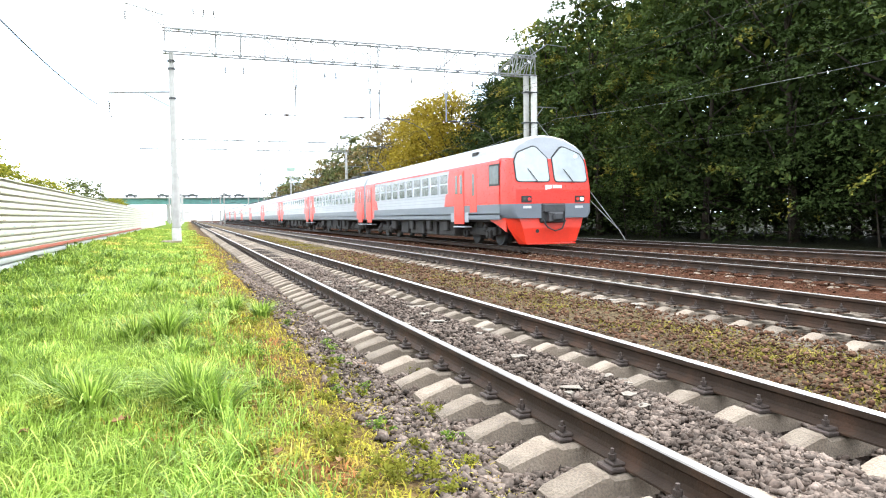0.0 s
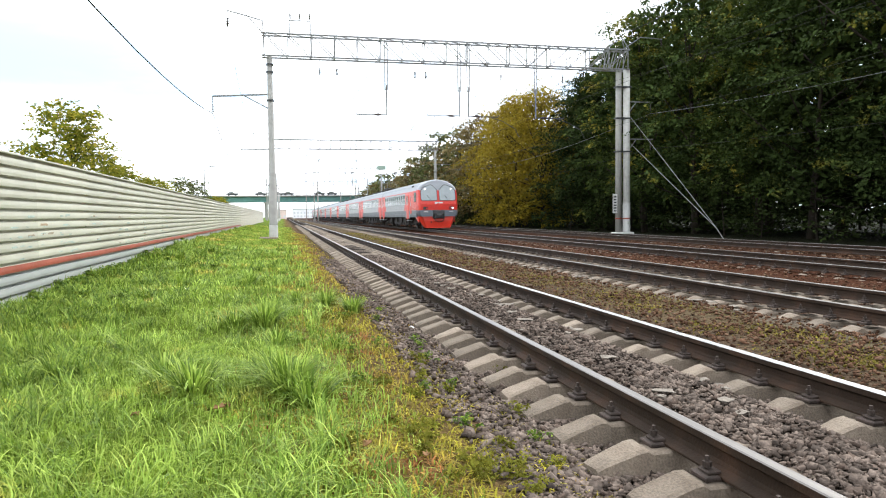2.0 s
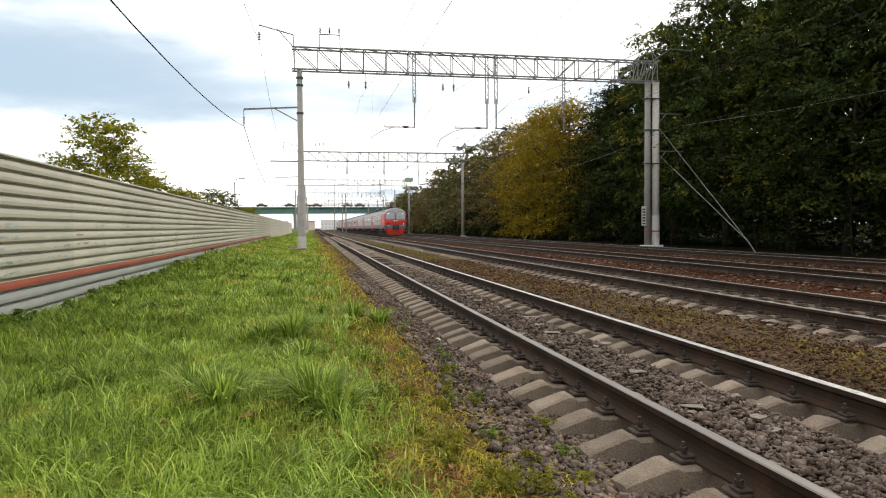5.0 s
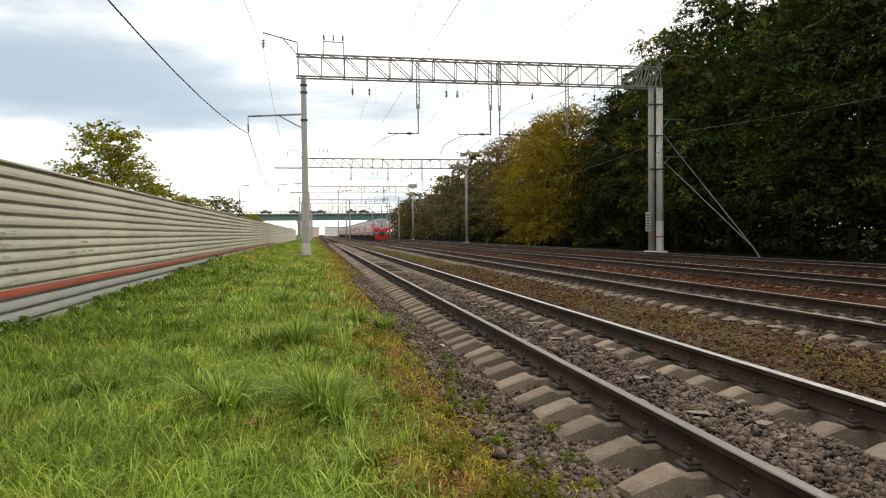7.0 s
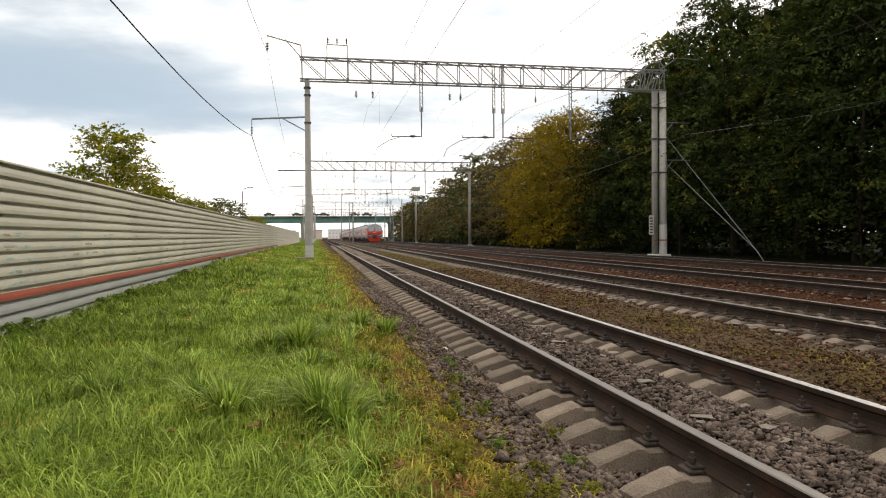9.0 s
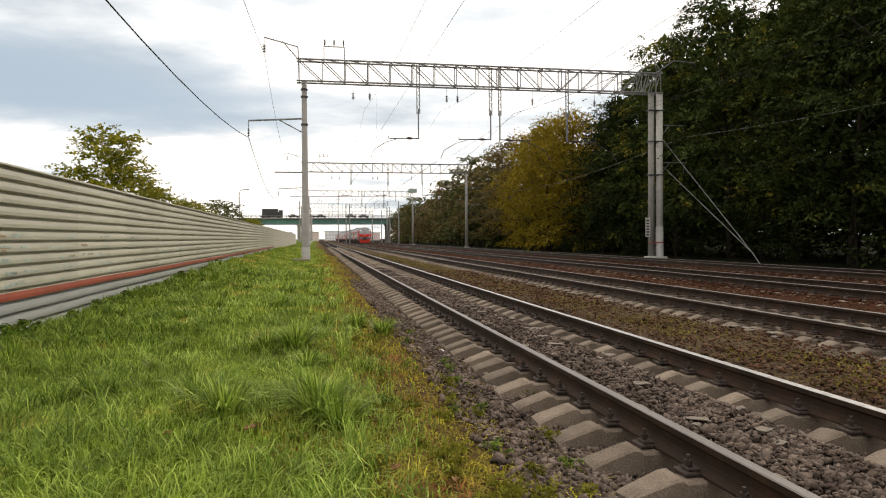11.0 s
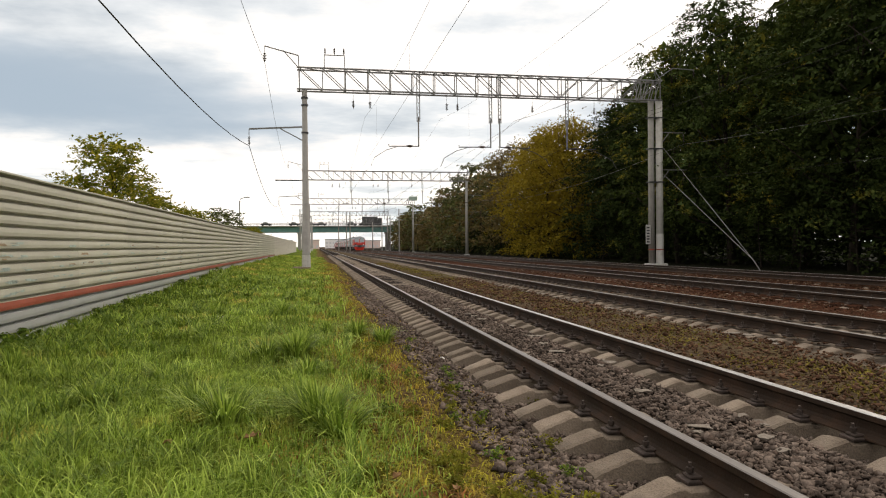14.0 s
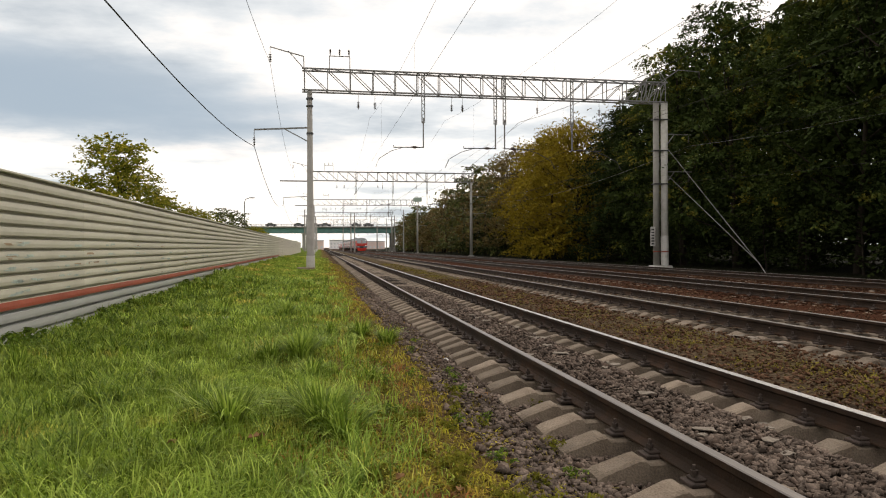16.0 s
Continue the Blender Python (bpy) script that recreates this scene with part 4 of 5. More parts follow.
def cab_front(parent):
    """The rounded cab end: raked windscreens, grey sill band, red apron."""
    sect = [(1.60, 1.10), (1.74, 1.30), (1.74, 1.63), (1.74, 2.15), (1.74, 2.95), (1.70, 3.35), (1.58, 3.62), (1.30, 3.88), (0.85, 4.10), (0.40, 4.21), (0.0, 4.25)]
    outline = sect + [(-x, z) for x, z in sect[::-1][1:]]

    def lean(z):
        return 0.0 if z < 2.15 else (z - 2.15) * 0.26

    g = Geo()
    # rings of the nose: (set back, scale in x, drop of the roof)
    steps = [(1.22, 1.0, 0.0), (0.70, 0.997, 0.0), (0.38, 0.985, 0.01), (0.18, 0.965, 0.02), (0.05, 0.93, 0.04), (0.0, 0.89, 0.05)]
    v, n = [], len(outline)
    for back, sx, dz in steps:
        for x, z in outline:
            zz = z - dz * (1 if z > 2.5 else 0) * (z - 2.5) / 1.0
            v.append((x * sx, back + lean(z) * (1 if back < 1.2 else 0.0) * (1 - back / 1.3), zz))
    f, sl = [], []
    for i in range(len(steps) - 1):
        for k in range(n - 1):
            f.append((i * n + k, i * n + k + 1, (i + 1) * n + k + 1, (i + 1) * n + k))
            zc = (outline[k][1] + outline[k + 1][1]) / 2
            sl.append(1 if zc < 1.63 else (0 if zc < 3.4 else 2))
    g.v.extend(v)
    g.f.extend(f); g.s.extend(sl)
    # front face in horizontal strips between the two sides
    base = (len(steps) - 1) * n
    half = len(sect)
    for k in range(half - 1):
        a, b = base + k, base + k + 1
        c, d = base + n - 1 - k, base + n - 2 - k
        g.f.append((a, c, d, b) if b != d else (a, c, b))
        zc = (sect[k][1] + sect[k + 1][1]) / 2
        g.s.append(1 if zc < 1.63 else (0 if zc < 3.4 else 2))
    shell = part("cab_shell", g, [M_RED, M_TGREY, M_LGREY], parent, "red and grey rounded cab end")
    for p in shell.data.polygons:
        p.use_smooth = p.index < 100

    def face(x, z, out=0.0):
        return (x, lean(z) - out, z)

    def plate(pts, out, thick, mat, name, owner, label=""):
        q = Geo()
        m = len(pts)
        fr = [face(x, z, out) for x, z in pts]
        bk = [face(x, z, out - thick) for x, z in pts]
        q.add(fr + bk, [tuple(range(m))] + [tuple(range(m, 2 * m))[::-1]] + [(i, (i + 1) % m, m + (i + 1) % m, m + i) for i in range(m)])
        return part(name, q, mat, owner, label)

    for s in (-1, 1):
        outer = [(0.08, 3.36), (0.08, 2.46), (0.12, 2.36), (0.20, 2.32), (1.38, 2.32), (1.47, 2.37), (1.51, 2.46), (1.51, 3.16), (1.48, 3.28), (1.34, 3.54), (1.22, 3.62), (0.70, 3.84), (0.58, 3.85), (0.47, 3.80)]
        inner = [(0.12, 3.34), (0.12, 2.48), (0.15, 2.40), (0.22, 2.36), (1.36, 2.36), (1.43, 2.40), (1.47, 2.48), (1.47, 3.15), (1.44, 3.26), (1.31, 3.50), (1.20, 3.57), (0.70, 3.79), (0.60, 3.80), (0.51, 3.76)]
        outer, inner = ([(x, 2.42 + (z - 2.32) * 0.90) for x, z in edge] for edge in (outer, inner))
        plate([(s * x, z) for x, z in outer], 0.02, 0.10, M_RUBBER, "windscreen_frame", shell)
        plate([(s * x, z) for x, z in inner], 0.03, 0.05, M_SCREEN, "windscreen", shell, "windscreen toned pale for its sky reflection")
        part("wiper", Geo().tube([face(s * 0.75 + 0.15, 2.40, 0.06), face(s * 0.75 - 0.22, 2.92, 0.06)], 0.016, 5), M_RUBBER, shell)
        plate([(s * 0.45, 2.14), (s * 0.95, 2.14), (s * 0.95, 2.07), (s * 0.45, 2.07)], 0.03, 0.05, M_SKIRT, "grab_rail", shell)
        hl = plate([(s * 0.92, 1.92), (s * 1.32, 1.92), (s * 1.32, 1.68), (s * 0.92, 1.68)], 0.03, 0.10, M_RUBBER, "lamp_housing", shell)
        part("tail_lamp", Geo().tube([face(s * 1.02, 1.80, 0.035), face(s * 1.02, 1.80, 0.06)], 0.06, 12), M_TAIL_LAMP if s < 0 else M_RED, hl, "red tail lamp")
        part("head_lamp", Geo().tube([face(s * 1.20, 1.80, 0.035), face(s * 1.20, 1.80, 0.06)], 0.06, 12), M_LAMP if s > 0 else M_GLASS, hl, "white lamp")
    part("marker_lamp", Geo().tube([face(1.12, 3.42, 0.03), face(1.12, 3.42, 0.06)], 0.05, 10), M_LAMP, shell)
    part("marker_lamp", Geo().tube([face(-1.12, 3.42, 0.03), face(-1.12, 3.42, 0.06)], 0.05, 10), M_LAMP, shell)
    plate([(-0.22, 4.02), (0.22, 4.02), (0.08, 3.80), (-0.08, 3.80)], -0.02, 0.10, M_LGREY, "roof_lamp_housing", shell)
    # the operator's mark and number bars
    plate([(-0.33, 2.32), (-0.05, 2.32), (-0.05, 2.20), (-0.33, 2.14)], 0.03, 0.05, M_WHITE, "emblem", shell, "white painted emblem")
    plate([(0.0, 2.32), (0.36, 2.32), (0.36, 2.20), (0.0, 2.20)], 0.03, 0.05, M_WHITE, "emblem", shell, "white painted emblem")
    for s in (-1, 1):
        plate([(s * 0.92, 1.55), (s * 1.26, 1.55), (s * 1.26, 1.46), (s * 0.92, 1.46)], 0.02, 0.03, M_NUMBER, "number_bar", shell)
    # apron below the sill
    g = Geo()
    top = [(-1.62, 0.75, 1.12), (-1.35, 0.12, 1.12), (1.35, 0.12, 1.12), (1.62, 0.75, 1.12)]
    mid = [(-1.50, 0.75, 0.72), (-1.22, 0.10, 0.72), (1.22, 0.10, 0.72), (1.50, 0.75, 0.72)]
    low = [(-1.15, 0.60, 0.13), (-1.05, 0.16, 0.13), (1.05, 0.16, 0.20), (1.15, 0.60, 0.13)]
    v = []
    for off in (0.0, 0.06):
        for r in (top, mid, low):
            v += [(x * (1 - off * 0.5), y + off, z) for x, y, z in r]
    f = []
    for o in (0, 12):
        for r in range(2):
            for k in range(3):
                f.append((o + r * 4 + k, o + r * 4 + k + 1, o + (r + 1) * 4 + k + 1, o + (r + 1) * 4 + k))
    g.add(v, f)
    ap = part("apron", g, M_SKIRT, parent, "bright red front apron")
    for s in (-1, 1):
        q = Geo()
        pts = [(0.75, 1.12), (2.35, 1.12), (2.05, 0.98), (1.5, 0.85), (0.75, 0.6)]
        a = [(s * 1.60, y, z) for y, z in pts]
        b = [(s * 1.54, y, z) for y, z in pts]
        m = len(pts)
        q.add(a + b, [tuple(range(m)), tuple(range(m, 2 * m))[::-1]] + [(i, (i + 1) % m, m + (i + 1) % m, m + i) for i in range(m)])
        part("side_fairing", q, M_SKIRT, ap)
    # Black disc on the apron stands for the dark inside of a hole.
    part("apron_hole", Geo().tube([(-0.62, 0.095, 0.62), (-0.62, 0.13, 0.62)], 0.075, 8), M_RUBBER, ap)
    part("apron_lip", Geo().box(-1.02, 1.02, 0.12, 0.20, 0.12, 0.17, 0.01), M_SKIRT, ap)
    # Solid black box stands for the shade in the recess behind the coupler.
    part("coupler_recess", Geo().box(-0.52, 0.52, -0.03, 0.3, 0.92, 1.66, 0.05), M_RUBBER, parent)
    cp = part("coupler", Geo().box(-0.30, 0.30, -0.28, 0.4, 0.94, 1.33, 0.05).box(-0.46, 0.46, -0.12, 0.2, 1.30, 1.62, 0.04).box(-0.2, 0.2, -0.42, -0.25, 1.02, 1.3, 0.05), M_DARK, parent)
    part("hose", Geo().tube([(-0.45, -0.02, 1.05), (-0.30, -0.12, 0.75), (0.0, -0.15, 0.62), (0.30, -0.12, 0.70), (0.5, -0.02, 1.0)], 0.03, 6), M_RUBBER, cp)


def glow(name, color, strength):
    m = bpy.data.materials.new(name)
    m.use_nodes = True
    b = m.node_tree.nodes["Principled BSDF"]
    b.inputs["Base Color"].default_value = (*color, 1)
    b.inputs["Emission Color"].default_value = (*color, 1)
    b.inputs["Emission Strength"].default_value = strength
    return m


M_ROOF = make_mat("train_roof_paint", (0.15, 0.157, 0.165), 0.5, var=0.1, scale=1.0, fine=12, bump=0.02, stain=(0.12, 0.12, 0.125))
M_LAMP = glow("lit_white_lamp", (1.0, 0.96, 0.9), 3.0)
M_TAIL_LAMP = glow("red_lamp", (0.35, 0.02, 0.02), 0.3)


def build_train():
    tr = thing("commuter_train", "long red and silver-grey electric commuter train rolling away on its track", "train")
    cab_front(tr)
    y = 0.0
    for i in range(CARS):
        build_car(tr, y, y + CAR_L, i == 0)
        y += CAR_L + CAR_GAP
    # current collector on the second car's roof
    yc = CAR_L + 4.0
    pg = part("pantograph", Geo().box(-0.8, 0.8, yc - 1, yc + 1, 4.35, 4.45, 0.02).tube([(-0.6, yc - 0.8, 4.45), (-0.4, yc + 0.9, 5.3), (-0.5, yc, 6.2)], 0.03, 6)
              .tube([(0.6, yc - 0.8, 4.45), (0.4, yc + 0.9, 5.3), (0.5, yc, 6.2)], 0.03, 6), M_DARK, tr)
    part("collector_shoe", Geo().tube([(-0.95, yc, 6.12), (-0.7, yc, 6.25), (0.7, yc, 6.25), (0.95, yc, 6.12)], 0.04, 6), M_DARK, pg)
    return tr


train = build_train()


# ---- bridge and distance ----
def build_bridge():
    y = 292.0
    br = thing("road_bridge", "green steel-girder road bridge across the tracks", "bridge", at=pose(0, y, 0))
    part("girder", Geo().box(-240, 60, -0.25, 0.25, 7.4, 9.6, 0.03), M_GREEN, br)
    part("girder", Geo().box(-240, 60, 9.5, 10.0, 7.4, 9.6, 0.03), M_GREEN, br)
    part("deck", Geo().box(-240, 60, -1.3, 11.3, 9.6, 10.1, 0.03), M_MAST, br)
    for yy in (-1.2, 11.2):
        part("parapet", Geo().box(-240, 60, yy - 0.05, yy + 0.05, 10.9, 11.05, 0.02), M_STEEL, br)
    for i in range(58):
        part("railing_post", Geo().box(-60 + i * 2, -59.9 + i * 2, -1.25, -1.15, 10.1, 10.9), M_STEEL, br)
    for x in (-7.0, 30.5):
        for dy in (0.5, 5.0, 9.5):
            part("column", Geo().tube([(x, dy, -0.5), (x, dy, 6.9)], 0.6, 12), M_MAST, br)
        part("crosshead", Geo().box(x - 0.9, x + 0.9, -0.6, 10.6, 6.8, 7.4, 0.05), M_MAST, br)
    part("abutment", Geo().box(47, 60, -2, 12, -0.5, 9.6, 0.1), M_MAST, br)


build_bridge()


# ---- woods ----
def leaf_cloud(rng, centers, radii, n, size, droop=0.25):
    """n small folded leaves gathered round clump centres."""
    w = radii ** 2
    idx = rng.choice(len(centers), n, p=w / w.sum())
    d = rng.normal(size=(n, 3)) + np.array([0, 0, 0.35]); d /= np.linalg.norm(d, axis=1)[:, None]
    r = radii[idx] * (0.55 + 0.5 * rng.random(n))
    p = centers[idx] + d * r[:, None] * np.array([1.15, 1.15, 0.6])
    nrm = d + rng.normal(scale=0.6, size=(n, 3)) + np.array([0, 0, 0.5])
    nrm /= np.linalg.norm(nrm, axis=1)[:, None]
    a = np.cross(nrm, rng.normal(size=(n, 3))); a /= np.linalg.norm(a, axis=1)[:, None]
    b = np.cross(nrm, a)
    s = size * (0.6 + 0.8 * rng.random(n))[:, None]
    q = np.stack([p - a * s, p - b * s * 0.55 + nrm * s * 0.15, p + a * s - np.array([0, 0, droop]) * s, p + b * s * 0.55 + nrm * s * 0.15], 1)
    return q.reshape(-1, 3), np.arange(4 * n).reshape(n, 4)


def leaf_sprays(rng, centers, radii, sprays, per, size, reach, rise=-0.25):
    """Flat drooping twigs of small leaves over the upper side of each clump."""
    w = radii ** 2
    idx = rng.choice(len(centers), sprays, p=w / w.sum())
    d = rng.normal(size=(sprays, 3))
    d[:, 2] = np.abs(d[:, 2]) * 1.1 - 0.35
    d /= np.linalg.norm(d, axis=1)[:, None]
    base = centers[idx] + d * (radii[idx] * (0.35 + 0.55 * rng.random(sprays)))[:, None] * np.array([1.2, 1.2, 0.55])
    ax = d * np.array([1, 1, 0.35]) + np.array([0, 0, rise]) + rng.normal(scale=0.28, size=(sprays, 3))
    ax /= np.linalg.norm(ax, axis=1)[:, None]
    side = np.cross(ax, np.array([0, 0, 1.0])) + rng.normal(scale=0.15, size=(sprays, 3))
    side /= np.linalg.norm(side, axis=1)[:, None]
    up = np.cross(side, ax)
    k = np.repeat(np.arange(sprays), per)
    n = len(k)
    long = reach * (0.6 + 0.7 * rng.random(sprays))[k]
    u = rng.random(n)
    p = base[k] + ax[k] * (u * long)[:, None] + side[k] * (rng.normal(size=n) * 0.30 * long * (1.1 - 0.6 * u))[:, None] + up[k] * (rng.normal(size=n) * 0.05 * long - 0.22 * long * u * u)[:, None]
    nrm = up[k] + rng.normal(scale=0.42, size=(n, 3)); nrm /= np.linalg.norm(nrm, axis=1)[:, None]
    a = ax[k] + rng.normal(scale=0.6, size=(n, 3)); a -= nrm * (a * nrm).sum(1)[:, None]; a /= np.linalg.norm(a, axis=1)[:, None]
    b = np.cross(nrm, a)
    s = size * (0.6 + 0.8 * rng.random(n))[:, None]
    q = np.stack([p - a * s, p - b * s * 0.62 + nrm * s * 0.12, p + a * s - np.array([0, 0, 0.25]) * s, p + b * s * 0.62 + nrm * s * 0.12], 1)
    return q.reshape(-1, 3), np.arange(4 * n).reshape(n, 4)


def tree_meshes(seed, height, spread, bare, n, size, clumps=46, per=0, wide=1.0):
    """Trunk-and-limb mesh and crown mesh of one tree."""
    rng = np.random.default_rng(seed)
    rnd = random.Random(seed)
    g = Geo()
    bend = [rnd.uniform(-0.35, 0.35) for _ in range(2)]
    top = height * 0.9
    stem = [Vector((bend[0] * math.sin(t * 2.2), bend[1] * math.sin(t * 1.7), t * top)) for t in np.linspace(0, 1, 8)]
    stem[0].z = -0.3
    base_r = height * 0.014
    g.tube(stem, [base_r * (1.25 if i == 0 else 1 - 0.88 * i / 7) for i in range(8)], 9)
    cs, rs = [], []
    for k in range(clumps):
        t = bare + (1 - bare) * ((k + 0.5) / clumps)
        u = (t - bare) / (1 - bare)
        rad = spread * (0.35 + 0.75 * math.sin(math.pi * min(1, 0.22 + 0.72 * u))) * wide
        a = k * 2.399 + rnd.uniform(-0.4, 0.4)
        r = rad * rnd.uniform(0.45, 1.0) * (1 - 0.55 * max(0, u - 0.75) / 0.25)
        c = np.array([r * math.cos(a), r * math.sin(a), t * height * rnd.uniform(0.95, 1.02)])
        cs.append(c); rs.append(rnd.uniform(0.65, 1.25) * spread * 0.35)
        if k % 3 == 0:
            z0 = max(0.15, t - 0.16) * top
            s0 = Vector((bend[0] * math.sin(z0 / top * 2.2), bend[1] * math.sin(z0 / top * 1.7), z0))
            e = Vector(c)
            m = s0.lerp(e, 0.5) + Vector((0, 0, -0.25))
            g.tube([s0, m, e], [base_r * 0.4 * (1 - 0.6 * u), base_r * 0.25, base_r * 0.08], 5)
    cs, rs = np.array(cs), np.array(rs)
    if not per:
        return g, *leaf_cloud(rng, cs, rs, n, size)
    v, f = leaf_sprays(rng, cs, rs, n, per, size, 0.34 * rs.mean() + 0.55, 0.05 if height < 10 else -0.25)
    if per > 12:   # large inner leaves added to stop sky light passing through the crown
        v2, f2 = leaf_cloud(rng, cs * np.array([0.6, 0.6, 1.0]), rs * 0.85, 1300, 0.25)
        v, f = np.concatenate([v, v2]), np.concatenate([f, f2 + len(v)])
    return g, v, f


LEAVES = {}


def plant(kind, at, label, name="tree", group="trees of the wood edge"):
    """A tree of one of the built kinds, placed by copying."""
    if kind not in LEAVES:
        seed, height, spread, bare, n, size, mat, clumps, per = KINDS[kind]
        g, v, f = tree_meshes(seed, height, spread, bare, n, size, clumps, per)
        t = thing(name, label, "tree", group, at=at)
        part("trunk", g, M_BARK, t, smooth=True)
        part("crown", array_mesh("crown", v, f, [mat]), None, t)
        LEAVES[kind] = t
        return t
    c = copy_thing(LEAVES[kind], at)
    c["label"] = label
    c.name = name
    return c


KINDS = {  # seed, height, spread, bare share of trunk, leaves or sprays, leaf size, material, clumps, leaves on a spray
    "oak_a": (11, 17.0, 4.2, 0.16, 1150, 0.098, M_LEAF, 40, 19),
    "oak_b": (12, 18.5, 4.4, 0.16, 1150, 0.098, M_LEAF_DARK, 42, 19),
    "oak_c": (13, 16.0, 4.6, 0.10, 1150, 0.098, M_LEAF_DARK, 40, 19),
    "oak_low": (41, 14.6, 3.9, 0.10, 1150, 0.098, M_LEAF_DARK, 38, 19),
    "thin": (42, 19.0, 3.6, 0.35, 160, 0.10, M_LEAF_OLIVE, 60, 10),
    "yellow": (14, 15.6, 5.2, 0.03, 1700, 0.11, M_LEAF_YEL, 84, 13),
    "olive": (15, 16.0, 3.8, 0.10, 800, 0.15, M_LEAF_OLIVE, 50, 10),
    "far_a": (16, 15.0, 4.4, 0.05, 320, 0.29, M_LEAF_FAR, 40, 8),
    "far_b": (17, 14.0, 4.6, 0.05, 320, 0.29, M_LEAF_OLIVE, 40, 8),
    "back": (19, 18.4, 5.0, 0.10, 2600, 0.40, M_LEAF_DARK, 46, 0),
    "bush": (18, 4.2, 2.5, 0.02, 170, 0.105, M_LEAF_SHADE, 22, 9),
    "ash": (31, 7.6, 2.3, 0.18, 760, 0.105, M_LEAF_ASH, 40, 12),
    "shrub": (32, 4.6, 1.9, 0.05, 380, 0.105, M_LEAF_ASH, 24, 12),
    "far_dark": (33, 8.2, 3.0, 0.05, 260, 0.17, M_LEAF_FAR, 30, 10),
}
WORDS = {"oak_a": "tall leafy green tree at the dark wood edge", "oak_b": "tall dark green tree at the wood edge", "oak_c": "broad dark green tree with low branches", "yellow": "tree with yellowing autumn foliage beside the tracks",
         "olive": "tall olive-brown tree turning in autumn", "far_a": "distant green tree along the railway", "far_b": "distant olive tree along the railway", "bush": "wood-edge bush with leaves coloured dark for shade", "oak_low": "lower dark green tree at the wood edge", "thin": "tall thin-leaved tree with bare twigs", "back": "tall dark tree deep in the wood",
         "ash": "small yellow-green tree behind the metal fence", "shrub": "yellowing shrub behind the metal fence", "far_dark": "dark green tree behind the fence, far off"}


def build_woods():
    rnd = random.Random(21)

    def put(kind, x, y, size=1.0):
        plant(kind, pose(x, y, -0.25, rnd.uniform(-2, 2), rnd.uniform(-2, 2), rnd.uniform(0, 360)) @ Matrix.Scale(size, 4), WORDS[kind])

    # front row, then rows behind
    front = [(8, "oak_b"), (14, "oak_a"), (20.5, "oak_c"), (26.5, "oak_b"), (32.5, "oak_c"), (38, "oak_a"), (44, "oak_b"), (50.5, "oak_a"), (56, "oak_low"), (62, "oak_low"), (67.5, "oak_low"),
             (73, "yellow"), (79.5, "yellow"), (86.5, "yellow"), (96, "olive"), (104, "olive"), (111, "far_a"), (118, "far_b")]
    for y, k in front:
        put(k, (28.3 if k == 'yellow' else 30.3 if 52 < y < 70 else 29.0) + rnd.uniform(-0.6, 0.6), y)
    put("thin", 34.0, 64.0)
    put("thin", 33.0, 70.0)
    for row, x in enumerate((34.5, 40.5)):
        for y in np.arange(5 + row * 3, 120, 7.5):
            put("back" if y < 70 else ("far_a", "far_b")[rnd.randrange(2)], x + rnd.uniform(-1, 1), y + rnd.uniform(-1, 1), 1.0 if y < 90 else 0.95)
    # the wood draws back from the line and grows lower towards the bridge
    for row in (0, 1):
        for y in np.arange(126, 290, 8.0):
            far = (y - 126) / 164
            put(("far_a", "far_b", "olive")[rnd.randrange(3 if y < 190 else 2)], 30.0 + 6.5 * row + 3.0 * far + rnd.uniform(-1.5, 1.5), y + rnd.uniform(-2.5, 2.5), rnd.uniform(0.84, 1.08) * (1 - 0.15 * far))
    # Inner bush rows, mostly hidden, added to close off light behind the trunks.
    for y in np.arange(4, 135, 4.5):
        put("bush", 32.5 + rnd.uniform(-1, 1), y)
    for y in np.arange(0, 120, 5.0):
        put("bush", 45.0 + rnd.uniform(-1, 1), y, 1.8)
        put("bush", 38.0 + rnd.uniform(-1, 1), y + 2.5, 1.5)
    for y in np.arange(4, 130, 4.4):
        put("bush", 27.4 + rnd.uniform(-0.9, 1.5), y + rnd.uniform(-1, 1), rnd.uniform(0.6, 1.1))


build_woods()


def build_left_trees():
    rnd = random.Random(5)
    for kind, x, y, size in (("ash", -11.9, 43.0, 1.0), ("ash", -12.2, 47.5, 0.82), ("shrub", -11.2, 50.5, 1.0), ("shrub", -11.8, 56.5, 1.0), ("ash", -11.5, 64.0, 0.62), ("shrub", -12.0, 72.0, 1.0), ("far_dark", -14.6, 104.0, 0.85), ("far_dark", -14.0, 114.0, 1.05),
                             ("far_dark", -15.0, 124.0, 1.0), ("shrub", -12.5, 85.0, 0.9), ("far_dark", -14.0, 150.0, 0.7), ("far_dark", -16.0, 165.0, 0.8), ("shrub", -12.0, 128.0, 1.0), ("shrub", -11.5, 136.0, 1.0)):
        plant(kind, pose(x, y, 0.0, 0, 0, rnd.uniform(0, 360)) @ Matrix.Scale(size, 4), WORDS[kind], group="trees behind the fence")


build_left_trees()


